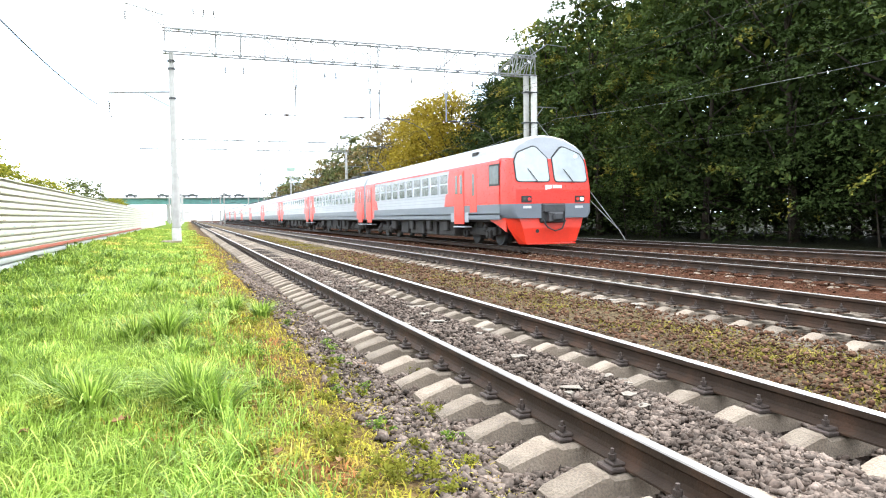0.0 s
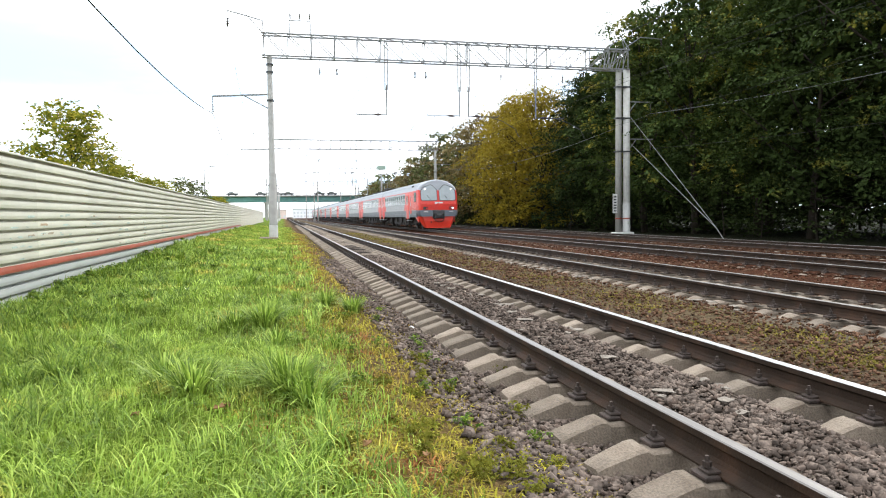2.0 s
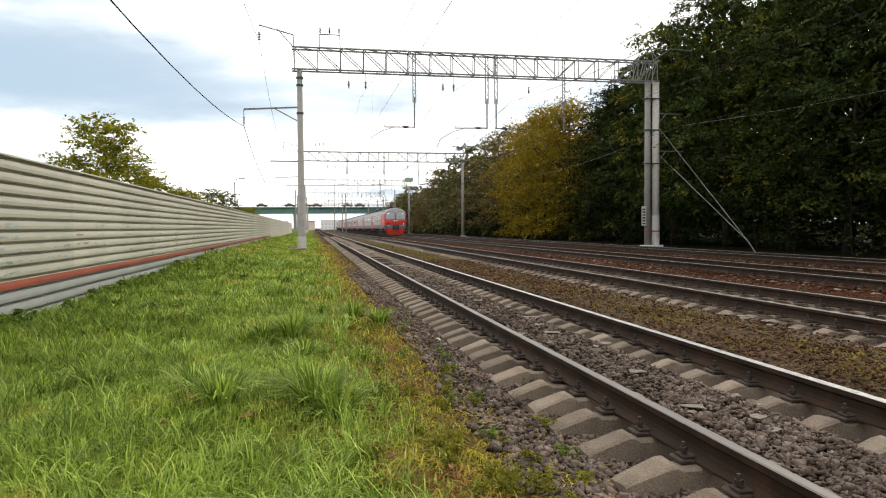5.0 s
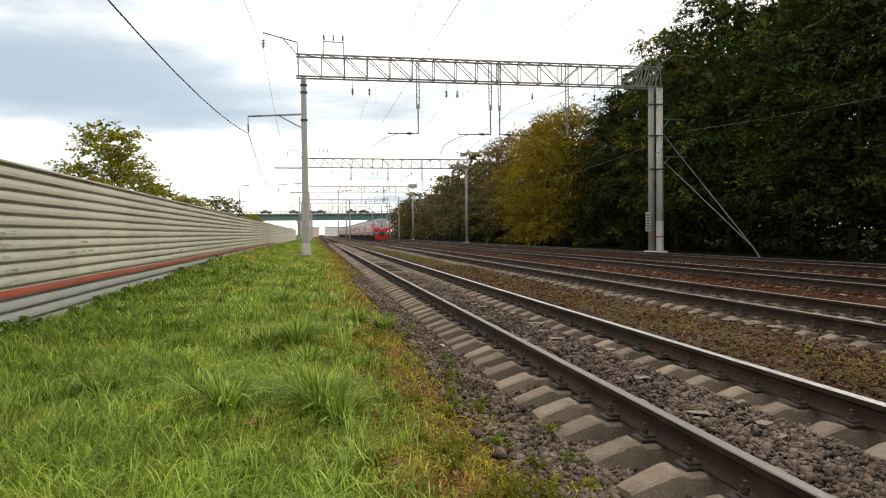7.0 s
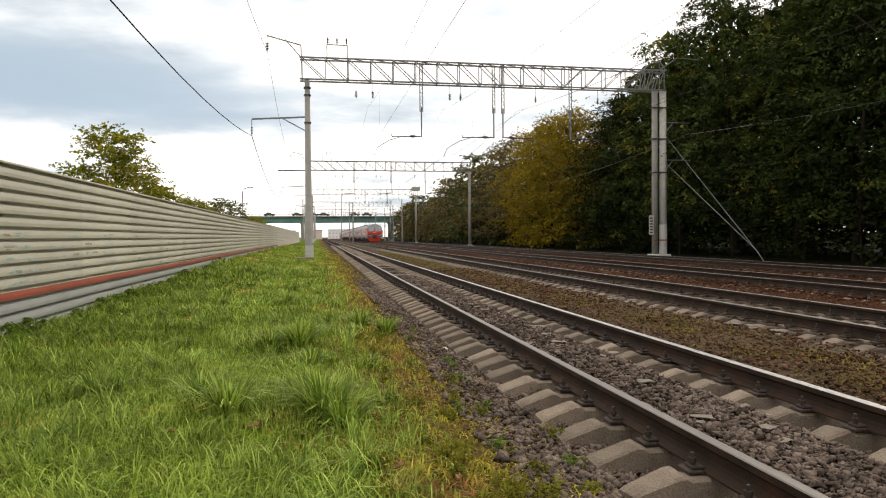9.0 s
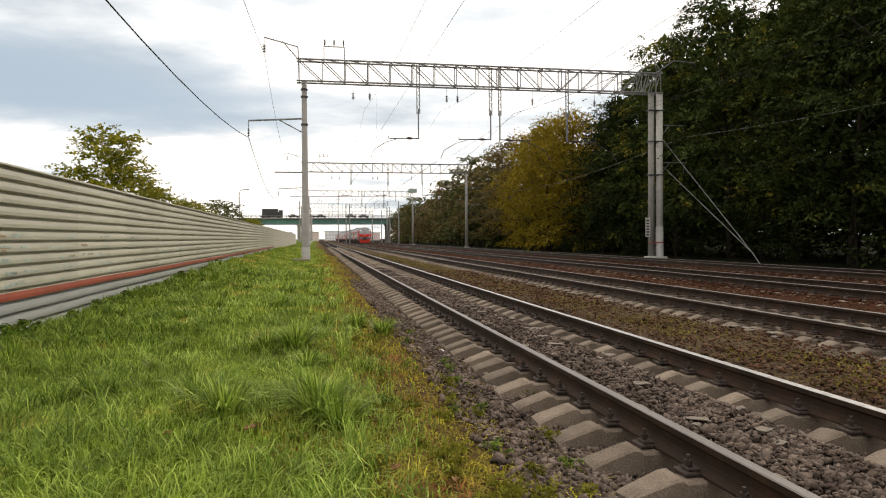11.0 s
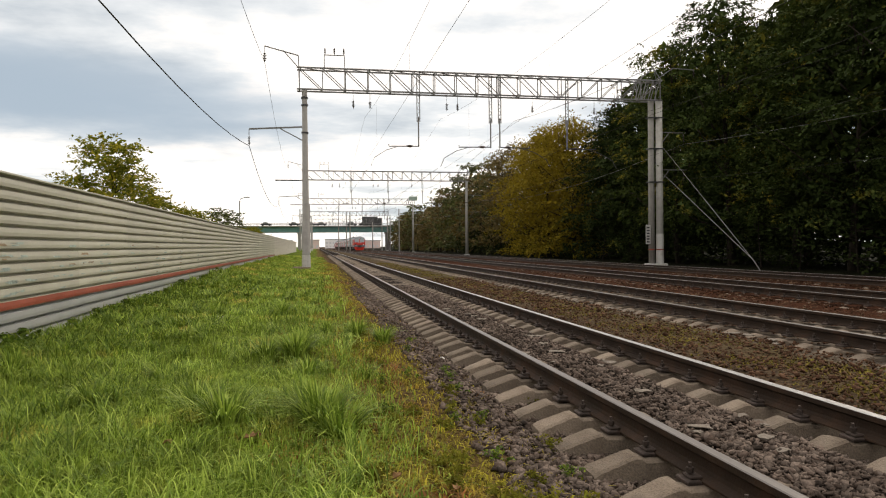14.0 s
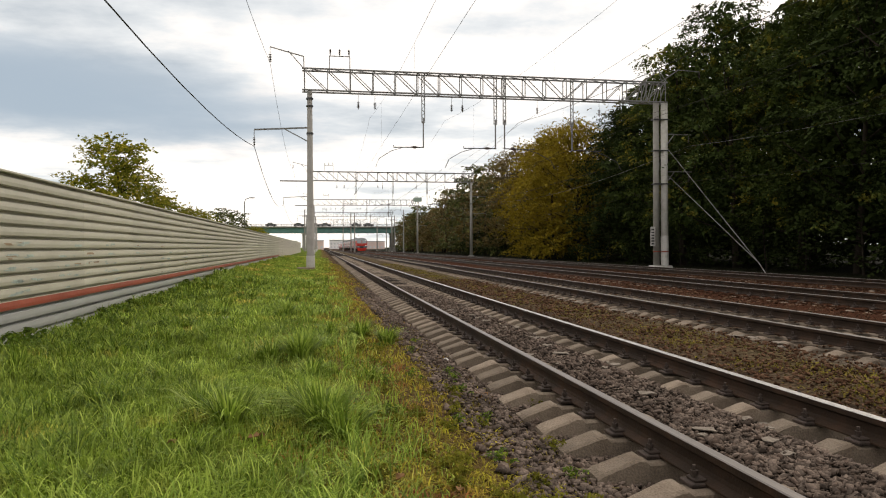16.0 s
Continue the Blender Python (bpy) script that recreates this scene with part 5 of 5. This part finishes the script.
# ---- grass and stones ----
def blades(rng, x, y, z, length, width, lean):
    """Curved two-part blades at the given feet."""
    n = len(x)
    a = rng.random(n) * 2 * np.pi
    side = np.stack([np.cos(a), np.sin(a), np.zeros(n)], 1)
    out = np.stack([-np.sin(a), np.cos(a), np.zeros(n)], 1) * (lean * rng.random(n))[:, None]
    foot = np.stack([x, y, z], 1)
    up = np.array([0, 0, 1.0])
    mid = foot + (up * 0.62 + out * 0.35) * length[:, None]
    tip = foot + (up * (0.95 - 0.35 * lean * rng.random(n))[:, None] + out) * length[:, None]
    w = side * width[:, None] / 2
    v = np.stack([foot - w, foot + w, mid + w * 0.8, mid - w * 0.8, tip + w * 0.12, tip - w * 0.12], 1).reshape(-1, 3)
    i = np.arange(n)[:, None] * 6
    f = np.concatenate([i + np.array([[0, 1, 2, 3]]), i + np.array([[3, 2, 4, 5]])], 0)
    return v, f


def patchy(x, y, s, seed):
    """Smooth patchiness between 0 and 1."""
    return 0.5 + 0.25 * (np.sin(x * s + seed) * np.cos(y * s * 0.8 + 1.7 * seed) + np.sin((x * 0.7 + y) * s * 1.9 + seed * 3.1))


def build_grass():
    rng = np.random.default_rng(3)
    n = 90000
    y = np.exp(rng.uniform(np.log(2.5), np.log(90), n))
    y = np.concatenate([y, rng.uniform(2.6, 8.0, 36000)])
    n = len(y)
    x = rng.uniform(-4.28, 1.45, n)
    thin = np.clip((0.95 - x) / 1.45, 0.0, 1)
    keep = rng.random(n) < thin * (0.55 + 0.75 * patchy(x, y, 1.4, 2.0))
    x, y = x[keep], y[keep]
    k = len(x)
    length = (0.045 + 0.16 * patchy(x, y, 1.1, 0.6) * rng.random(k) + 0.04 * rng.random(k)) * (1 + np.clip((-3.6 - x), 0, 1) * 0.9)
    width = np.maximum(0.008, y * 0.0011) * (0.7 + 0.6 * rng.random(k))
    v, f = blades(rng, x, y, lie(x, y) - 0.01, length, width, 1.5)
    thing("grass", "lush green grass of the verge beside the fence", "grass", kind="stuff", geo=array_mesh("grass", v, f, [M_GRASS]))
    # dry weeds along the edge of the ballast
    n = 50000
    y = np.exp(rng.uniform(np.log(2.5), np.log(60), n))
    x = 0.42 + 0.4 * np.clip((8.0 - y) / 4.0, 0, 1) + rng.normal(size=n) * 0.58
    keep = (x < 1.75) & (x > -0.9) & (rng.random(n) < 0.2 + 0.8 * patchy(x, y, 2.3, 4.0)) & (x > -0.45 - 0.6 * patchy(y, y, 0.5, 1.0))
    x, y = x[keep], y[keep]
    k = len(x)
    v, f = blades(rng, x, y, lie(x, y) - 0.01, 0.02 + 0.06 * rng.random(k), np.maximum(0.010, y * 0.0012) * (0.7 + 0.8 * rng.random(k)), 2.0)
    thing("weeds", "dry yellow and reddish weeds at the ballast edge", "weeds", kind="stuff", geo=array_mesh("weeds", v, f, [M_DRY]))
    # moss and low weeds between the tracks
    n = 26000
    y = np.exp(rng.uniform(np.log(3.2), np.log(60), n))
    x = 5.6 + rng.normal(size=n) * 0.45
    keep = (x > 4.75) & (x < 6.5) & (rng.random(n) < patchy(x, y, 1.7, 1.0) ** 1.5 * 1.2)
    x, y = x[keep], y[keep]
    k = len(x)
    v, f = blades(rng, x, y, lie(x, y) - 0.005, 0.018 + 0.024 * rng.random(k), np.maximum(0.020, y * 0.0015) * (0.7 + 0.8 * rng.random(k)), 1.6)
    thing("moss", "olive moss and low weeds between two tracks", "moss", kind="stuff", geo=array_mesh("moss", v, f, [M_MOSS]))


build_grass()


def arching(rng, foot, a, length, lean, width):
    """Long blades that rise and bow over outwards, in three joined strips."""
    n = len(a)
    d = np.stack([np.cos(a), np.sin(a), np.zeros(n)], 1)
    w = np.stack([-np.sin(a), np.cos(a), np.zeros(n)], 1) * width[:, None]
    rows = []
    for t, wd in ((0.0, 1.0), (0.35, 1.0), (0.7, 0.8), (1.0, 0.12)):
        c = foot + d * (lean * t ** 1.8 * length * 0.85)[:, None] + np.array([0, 0, 1.0]) * ((t - 0.42 * lean * t ** 3) * length)[:, None]
        rows += [c - w * wd, c + w * wd]
    v = np.stack(rows, 1).reshape(-1, 3)
    i = np.arange(n)[:, None] * 8
    return v, np.concatenate([i + np.array([[0, 1, 3, 2]]), i + np.array([[2, 3, 5, 4]]), i + np.array([[4, 5, 7, 6]])], 0)


def build_long_grass():
    """Uncut clumps spread over the verge, combed over one another."""
    rng = np.random.default_rng(17)
    m = 1500
    cy = np.exp(rng.uniform(np.log(2.9), np.log(30), m))
    cx = rng.uniform(-4.15, 0.55, m)
    keep = rng.random(m) < 0.25 + 0.9 * patchy(cx, cy, 0.9, 5.0) - 0.35 * np.clip(cx, 0, 1)
    cx, cy = cx[keep], cy[keep]
    per = 24
    big = (0.13 + 0.15 * rng.random(len(cx)) + 0.06 * np.clip(-3 - cx, 0, 1)).repeat(per)
    x = cx.repeat(per) + rng.normal(size=len(big)) * 0.05
    y = cy.repeat(per) + rng.normal(size=len(big)) * 0.05
    comb = (rng.random(len(cx)) * 6.283).repeat(per)
    a = comb + rng.normal(size=len(big)) * 1.1
    foot = np.stack([x, y, lie(x, y) - 0.01], 1)
    v, f = arching(rng, foot, a, big * (0.6 + 0.7 * rng.random(len(big))), 0.35 + 1.0 * rng.random(len(big)), np.maximum(0.0036, y * 0.00055))
    thing("long_grass", "uncut arching grass clumps spread over the verge", "grass", kind="stuff", geo=array_mesh("long_grass", v, f, [M_TUFT]))


build_long_grass()


def build_lush_grass():
    """Dense dark grass along the fence side of the verge."""
    rng = np.random.default_rng(29)
    m = 620
    cy = np.exp(rng.uniform(np.log(3.6), np.log(26), m))
    cx = -4.2 + 2.6 * rng.random(m) ** 1.3
    keep = rng.random(m) < 0.15 + 1.1 * patchy(cx, cy, 1.3, 2.2)
    cx, cy = cx[keep], cy[keep]
    per = 26
    big = (0.16 + 0.14 * rng.random(len(cx))).repeat(per)
    x = cx.repeat(per) + rng.normal(size=len(big)) * 0.07
    y = cy.repeat(per) + rng.normal(size=len(big)) * 0.07
    a = (rng.random(len(cx)) * 6.283).repeat(per) + rng.normal(size=len(big)) * 0.9
    v, f = arching(rng, np.stack([x, y, lie(x, y) - 0.01], 1), a, big * (0.6 + 0.7 * rng.random(len(big))), 0.5 + 0.9 * rng.random(len(big)), np.maximum(0.0042, y * 0.0006))
    thing("lush_grass", "dense dark green grass clumps beside the metal fence", "grass", kind="stuff", geo=array_mesh("lush_grass", v, f, [M_WEED]))


build_lush_grass()


def tuft(x, y, size, n, seed):
    rng = np.random.default_rng(seed)
    r = size * 0.28 * np.sqrt(rng.random(n))
    a = rng.random(n) * 2 * np.pi
    px, py = r * np.cos(a), r * np.sin(a)
    length = size * (0.55 + 0.6 * rng.random(n))
    v, f = arching(rng, np.stack([px, py, np.full(n, -0.03)], 1), a, length, 0.2 + 1.0 * rng.random(n), np.full(n, 0.0062))
    thing("grass_tuft", "tall arching blue-green grass tuft in the verge", "grass tuft", "tall grass tufts", at=pose(x, y, float(lie(x, y))), geo=array_mesh("grass_tuft", v, f, [M_TUFT]))


for k, (tx, ty, ts, tn) in enumerate(((0.02, 5.35, 0.42, 520), (0.16, 5.05, 0.34, 300), (-0.12, 5.75, 0.36, 300), (-0.70, 5.45, 0.36, 420), (-0.98, 5.9, 0.32, 260), (-0.26, 8.6, 0.44, 480), (-0.62, 8.9, 0.36, 300), (-0.2, 9.3, 0.34, 280),
                                     (0.93, 9.8, 0.32, 300), (0.61, 10.5, 0.36, 320), (-0.72, 14.3, 0.36, 300), (-0.1, 7.4, 0.26, 240), (-1.6, 7.6, 0.3, 220), (0.15, 10.9, 0.3, 240), (-1.9, 6.3, 0.28, 200), (-2.9, 6.0, 0.3, 240), (-3.3, 8.2, 0.3, 240))):
    tuft(tx, ty, ts * 1.1, int(tn * 0.6), 50 + k)


def build_weeds():
    """Low leafy plants at the fence foot and along the ballast."""
    rnd = random.Random(12)
    base = {}
    for kind, mat, word, k in (("g", M_WEED, "leafy green weed growing at the fence foot", 1.0), ("y", M_WEED_YEL, "low yellow-green weed among dry stalks", 0.42), ("s", M_WEED, "small green weed at the ballast edge", 0.45)):
        rng = np.random.default_rng(90 + len(base))
        cs = np.stack([rng.normal(0, 0.10, 12), rng.normal(0, 0.10, 12), rng.uniform(0.03, 0.24, 12)], 1) * k
        v, f = leaf_cloud(rng, cs, np.full(12, 0.07 * k), 260 if k == 1.0 else 130, 0.030 * k)
        w = thing("weed", word, "weed", "weeds of the verge", at=pose(-4.0 if kind == "g" else 0.8, 9.0, -0.16))
        for c in cs[:5]:
            part("stem", Geo().tube([(0, 0, -0.06), (c[0] * 0.5, c[1] * 0.5, c[2] * 0.6), tuple(c)], 0.004 * k, 4), M_WEED, w)
        part("leaves", array_mesh("leaves", v, f, [mat]), None, w)
        base[kind] = w
    spots = [("g", -4.1 + rnd.uniform(0, 0.25), y) for y in (7.4, 9.6, 9.9, 10.3, 10.8, 12.4, 13.9, 14.4, 15.2, 16.8, 18.0, 19.5, 22.0, 26.0, 30.0)]
    spots += [("y", rnd.uniform(0.3, 1.35), 3.3 + 9 * rnd.random() ** 1.4) for _ in range(46)] + [("s", rnd.uniform(0.4, 1.5), 3.4 + 8 * rnd.random()) for _ in range(14)]
    spots += [("y", 1.75, 4.85), ("y", 1.70, 4.95), ("s", 1.62, 4.2), ("y", 2.0, 6.3), ("y", 1.55, 3.75)]
    for kind, x, y in spots:
        copy_thing(base[kind], pose(x, y, float(lie(x, y)) - rnd.uniform(0.0, 0.03), 0, 0, rnd.uniform(0, 360)))


build_weeds()


def stones(name, label, n, xs, ys, size, mat, seed, skip):
    rng = np.random.default_rng(seed)
    y = np.exp(rng.uniform(np.log(ys[0]), np.log(ys[1]), n))
    x = rng.uniform(xs[0], xs[1], n)
    keep = ~skip(x, y, rng)
    x, y = x[keep], y[keep]
    n = len(x)
    cube = np.array([[i, j, k] for i in (-1, 1) for j in (-1, 1) for k in (-1, 1)], float)
    s = size * (0.5 + 0.95 * rng.random(n) ** 1.6) * np.clip(y / 12, 1, 1.5)
    p = cube[None] * (1 + rng.uniform(-0.55, 0.45, (n, 8, 3))) * (s[:, None] * (0.35 + 0.95 * rng.random((n, 3))))[:, None]
    p[:, :, 2] *= 0.55
    yaw, tip, tilt = rng.uniform(0, 6.283, n), rng.normal(0, 0.38, n), rng.normal(0, 0.38, n)
    cy, sy, cp, sp, ct, sn = np.cos(yaw), np.sin(yaw), np.cos(tip), np.sin(tip), np.cos(tilt), np.sin(tilt)
    R = np.stack([np.stack([cy * cp, cy * sp * sn - sy * ct, cy * sp * ct + sy * sn], 1), np.stack([sy * cp, sy * sp * sn + cy * ct, sy * sp * ct - cy * sn], 1),
                  np.stack([-sp, cp * sn, cp * ct], 1)], 1)
    p = np.einsum("nij,nkj->nki", R, p)
    p += np.stack([x, y, lie(x, y) + s * 0.1 + 0.034 * rng.random(n)], 1)[:, None]
    f = np.array([(0, 1, 3, 2), (4, 6, 7, 5), (0, 4, 5, 1), (2, 3, 7, 6), (0, 2, 6, 4), (1, 5, 7, 3)])
    faces = (np.arange(n)[:, None, None] * 8 + f[None]).reshape(-1, 4)
    thing(name, label, "ballast", kind="stuff", geo=array_mesh(name, p.reshape(-1, 3), faces, [mat]))


def off_sleepers(cx):
    def skip(x, y, rng):
        d = np.abs(x - cx)
        dy = np.abs((y - 0.445 + 0.273) % 0.5455 - 0.273)
        on = (dy < 0.125) & (d < 1.37) & ((d > 0.36) | (rng.random(len(x)) < 0.25)) & (d < 1.18 + 0.3 * rng.random(len(x)))
        under = np.abs(d - 0.797) < 0.10
        edge = (x < 1.45) & (rng.random(len(x)) < (1.5 - x) / 0.6)
        return on | under | edge
    return skip


stones("ballast_stones", "grey-brown crushed stone ballast round the sleepers", 52000, (1.1, 4.75), (2.2, 24), 0.0200, M_STONE, 7, off_sleepers(3.07))
stones("dirty_ballast", "rust-brown stones and dirt between the tracks", 19000, (4.5, 10.5), (3.0, 30), 0.018, M_STONE_RUST, 8, off_sleepers(7.87))
stones("rusty_ballast", "dark rust-stained ballast of the far tracks", 7000, (9.5, 21.0), (9.0, 40), 0.022, M_STONE_RUST, 9, off_sleepers(13.0))


# ---- small things ----
def flat_scrap(name, label, cat, x, y, r, mat, seed, curl=0.02):
    rnd = random.Random(seed)
    n = 9
    top = [(r * (0.6 + 0.5 * rnd.random()) * math.cos(2 * math.pi * i / n), r * (0.45 + 0.4 * rnd.random()) * math.sin(2 * math.pi * i / n), 0.075 + curl * rnd.uniform(-1, 1)) for i in range(n)]
    low = [(a, b, c - 0.006) for a, b, c in top]
    g = Geo().add(top + low + [(0, 0, 0.08), (0, 0, 0.074)], [(i, (i + 1) % n, 2 * n) for i in range(n)] + [(n + (i + 1) % n, n + i, 2 * n + 1) for i in range(n)] + [(i, n + i, n + (i + 1) % n, (i + 1) % n) for i in range(n)])
    thing(name, label, cat, at=pose(x, y, float(lie(x, y)) - 0.02, 0, 0, rnd.uniform(0, 360)), geo=g, mats=mat)


for k, (lx, ly, lr) in enumerate(((-0.47, 4.95, 0.075), (-0.42, 5.02, 0.05), (-0.99, 4.84, 0.05), (0.45, 4.0, 0.05), (0.75, 3.7, 0.05), (0.2, 7.5, 0.05))):
    flat_scrap("fallen_leaf", "curled brown fallen leaf lying on the grass", "leaf", lx, ly, lr * 0.65, M_BROWNLEAF, k)
flat_scrap("litter", "crumpled white paper scrap on the grass", "litter", -1.77, 13.2, 0.11, M_WHITE, 41, 0.04)
flat_scrap("litter", "white paper scrap beside the ballast", "litter", 1.62, 8.9, 0.05, M_WHITE, 42)
flat_scrap("litter", "pale paper scrap in the grass", "litter", -0.95, 6.6, 0.04, M_WHITE, 43)

_r = random.Random(77)
for k in range(46):
    cx, cy = 3.07 + _r.uniform(-0.5, 0.55), 3.6 + 13 * _r.random()
    flat_scrap("concrete_chip", "pale flat concrete chip in the ballast", "stone chip", cx, cy, _r.uniform(0.035, 0.13), M_CHIP, 200 + k, 0.012)
for k in range(34):
    flat_scrap("concrete_chip", "pale flat concrete chip in the ballast", "stone chip", 6.55 + _r.uniform(-0.25, 0.2), 8.5 + 16 * _r.random(), _r.uniform(0.06, 0.16), M_CHIP, 300 + k, 0.012)


def build_street_lamp():
    la = thing("street_lamp", "grey street lamp with a curved arm behind the fence", "street lamp", at=pose(-12.7, 120, 0))
    part("pole", Geo().tube([(0, 0, -0.3), (0, 0, 9.0), (0.25, 0, 9.5), (0.9, 0, 9.7)], [0.12, 0.08, 0.06, 0.05], 8), M_STEEL, la)
    part("lamp_head", Geo().box(0.8, 1.7, -0.14, 0.14, 9.64, 9.8, 0.04), M_STEEL, la)


build_street_lamp()


def build_far_masts():
    rnd = random.Random(8)
    first = None
    for x, y in ((9.6, 222.0), (10.4, 214.0), (11.2, 232.0), (8.0, 250.0), (24.6, 205.0), (25.2, 236.0), (24.8, 262.0), (-4.5, 200.0), (-4.8, 240.0)):
        if first is None:
            first = thing("line_mast", "slim grey concrete mast beside the far tracks", "mast", "far masts", at=pose(x, y, 0))
            part("mast", Geo().tube([(0, 0, -0.5), (0, 0, 12.4)], [0.22, 0.14], 10), M_MAST, first)
            part("arm", Geo().bar((0, 0, 9.0), (2.2, 0, 9.3), 0.08, 0.08).bar((0, 0, 8.2), (1.5, 0, 9.2), 0.05, 0.05), M_STEEL, first)
        else:
            copy_thing(first, pose(x, y, rnd.uniform(-0.6, 0.2), 0, 0, rnd.choice((0, 180))))


build_far_masts()


def build_far_houses():
    for x, y, w, d, h, mat, word in ((-30, 560, 22, 14, 6.5, M_HAZE, "pale hazy low building far beyond the bridge"), (18, 640, 20, 14, 8, M_HAZE, "long white building far beyond the bridge"), (-4, 480, 12, 10, 6, M_HAZE_ROSE, "small rose-coloured building beyond the bridge"),
                                    (43, 560, 16, 14, 6, M_HAZE_ROSE, "rose-grey building far beyond the bridge")):
        ho = thing("far_building", word, "building", "buildings beyond the bridge", at=pose(x, y, -0.3))
        part("wall", Geo().box(-w / 2, w / 2, -d / 2, d / 2, 0, h, 0.05), mat, ho)
        part("roof", Geo().box(-w / 2 - 0.4, w / 2 + 0.4, -d / 2 - 0.4, d / 2 + 0.4, h, h + 0.5, 0.05), M_LGREY, ho)
        for i in range(int(w / 3)):
            for k in range(max(1, int(h / 3.2))):
                part("window", Geo().box(-w / 2 + 0.9 + i * 3, -w / 2 + 2.3 + i * 3, -d / 2 - 0.05, -d / 2, 1.0 + k * 3.1, 2.5 + k * 3.1), M_HAZEWIN, ho)


build_far_houses()


def vehicle(name, label, length, height, mat, x, y):
    v = thing(name, label, "vehicle", "traffic on the bridge", at=pose(x, y, 10.1))
    h = length / 2
    part("body", Geo().box(-h, h, -0.9, 0.9, 0.3, height * 0.62, 0.08), mat, v)
    if height > 2.5:
        part("cargo_box", Geo().box(-h, h * 0.55, -1.15, 1.15, height * 0.4, height, 0.05), mat, v)
        part("cabin", Geo().box(h * 0.6, h, -1.1, 1.1, 0.5, height * 0.85, 0.1), mat, v)
    else:
        part("cabin", Geo().add([(-h * 0.7, -0.8, height * 0.6), (h * 0.5, -0.8, height * 0.6), (h * 0.5, 0.8, height * 0.6), (-h * 0.7, 0.8, height * 0.6), (-h * 0.45, -0.65, height), (h * 0.2, -0.65, height), (h * 0.2, 0.65, height), (-h * 0.45, 0.65, height)],
                                [(4, 5, 6, 7), (0, 1, 5, 4), (1, 2, 6, 5), (2, 3, 7, 6), (3, 0, 4, 7)]), M_GLASS, v)
    for sx in (-0.62, 0.62):
        for sy in (-0.85, 0.85):
            part("wheel", Geo().tube([(sx * h, sy - 0.1, 0.33), (sx * h, sy + 0.1, 0.33)], 0.33, 10), M_RUBBER, v)
    return v


for cx in (-20.5, -9.0, -2.2, 2.2, 15.0, 20.2):
    vehicle("car", "dark car standing in traffic on the bridge", 4.4, 1.55, M_DARK, cx, 294.5)
truck = vehicle("truck", "dark box truck crossing the bridge", 8.5, 4.0, M_DARK, 0, 298.5)

# ---- motion ----
TRAIN_ROWS = [(0.0, 23.3), (0.5, 32.0), (1.0, 40.8), (1.5, 49.4), (2.0, 57.9), (2.5, 66.5), (3.0, 75.2), (3.5, 83.6), (4.0, 92.0), (4.5, 100.1), (7.0, 137.9),
              (8.0, 151.0), (9.0, 163.2), (11.5, 190.5), (13.0, 203.5), (16.0, 221.0)]


def motions():
    walk(train, [(t, pose(TRACKS[2], y * 0.981 - 0.45, 0)) for t, y in TRAIN_ROWS])

    walk(truck, [(t, pose(3.0 + 14.0 * (t - 12.5), 298.5, 10.1)) for t in (0.0, 4.0, 8.0, 12.0, 16.0)])


motions()
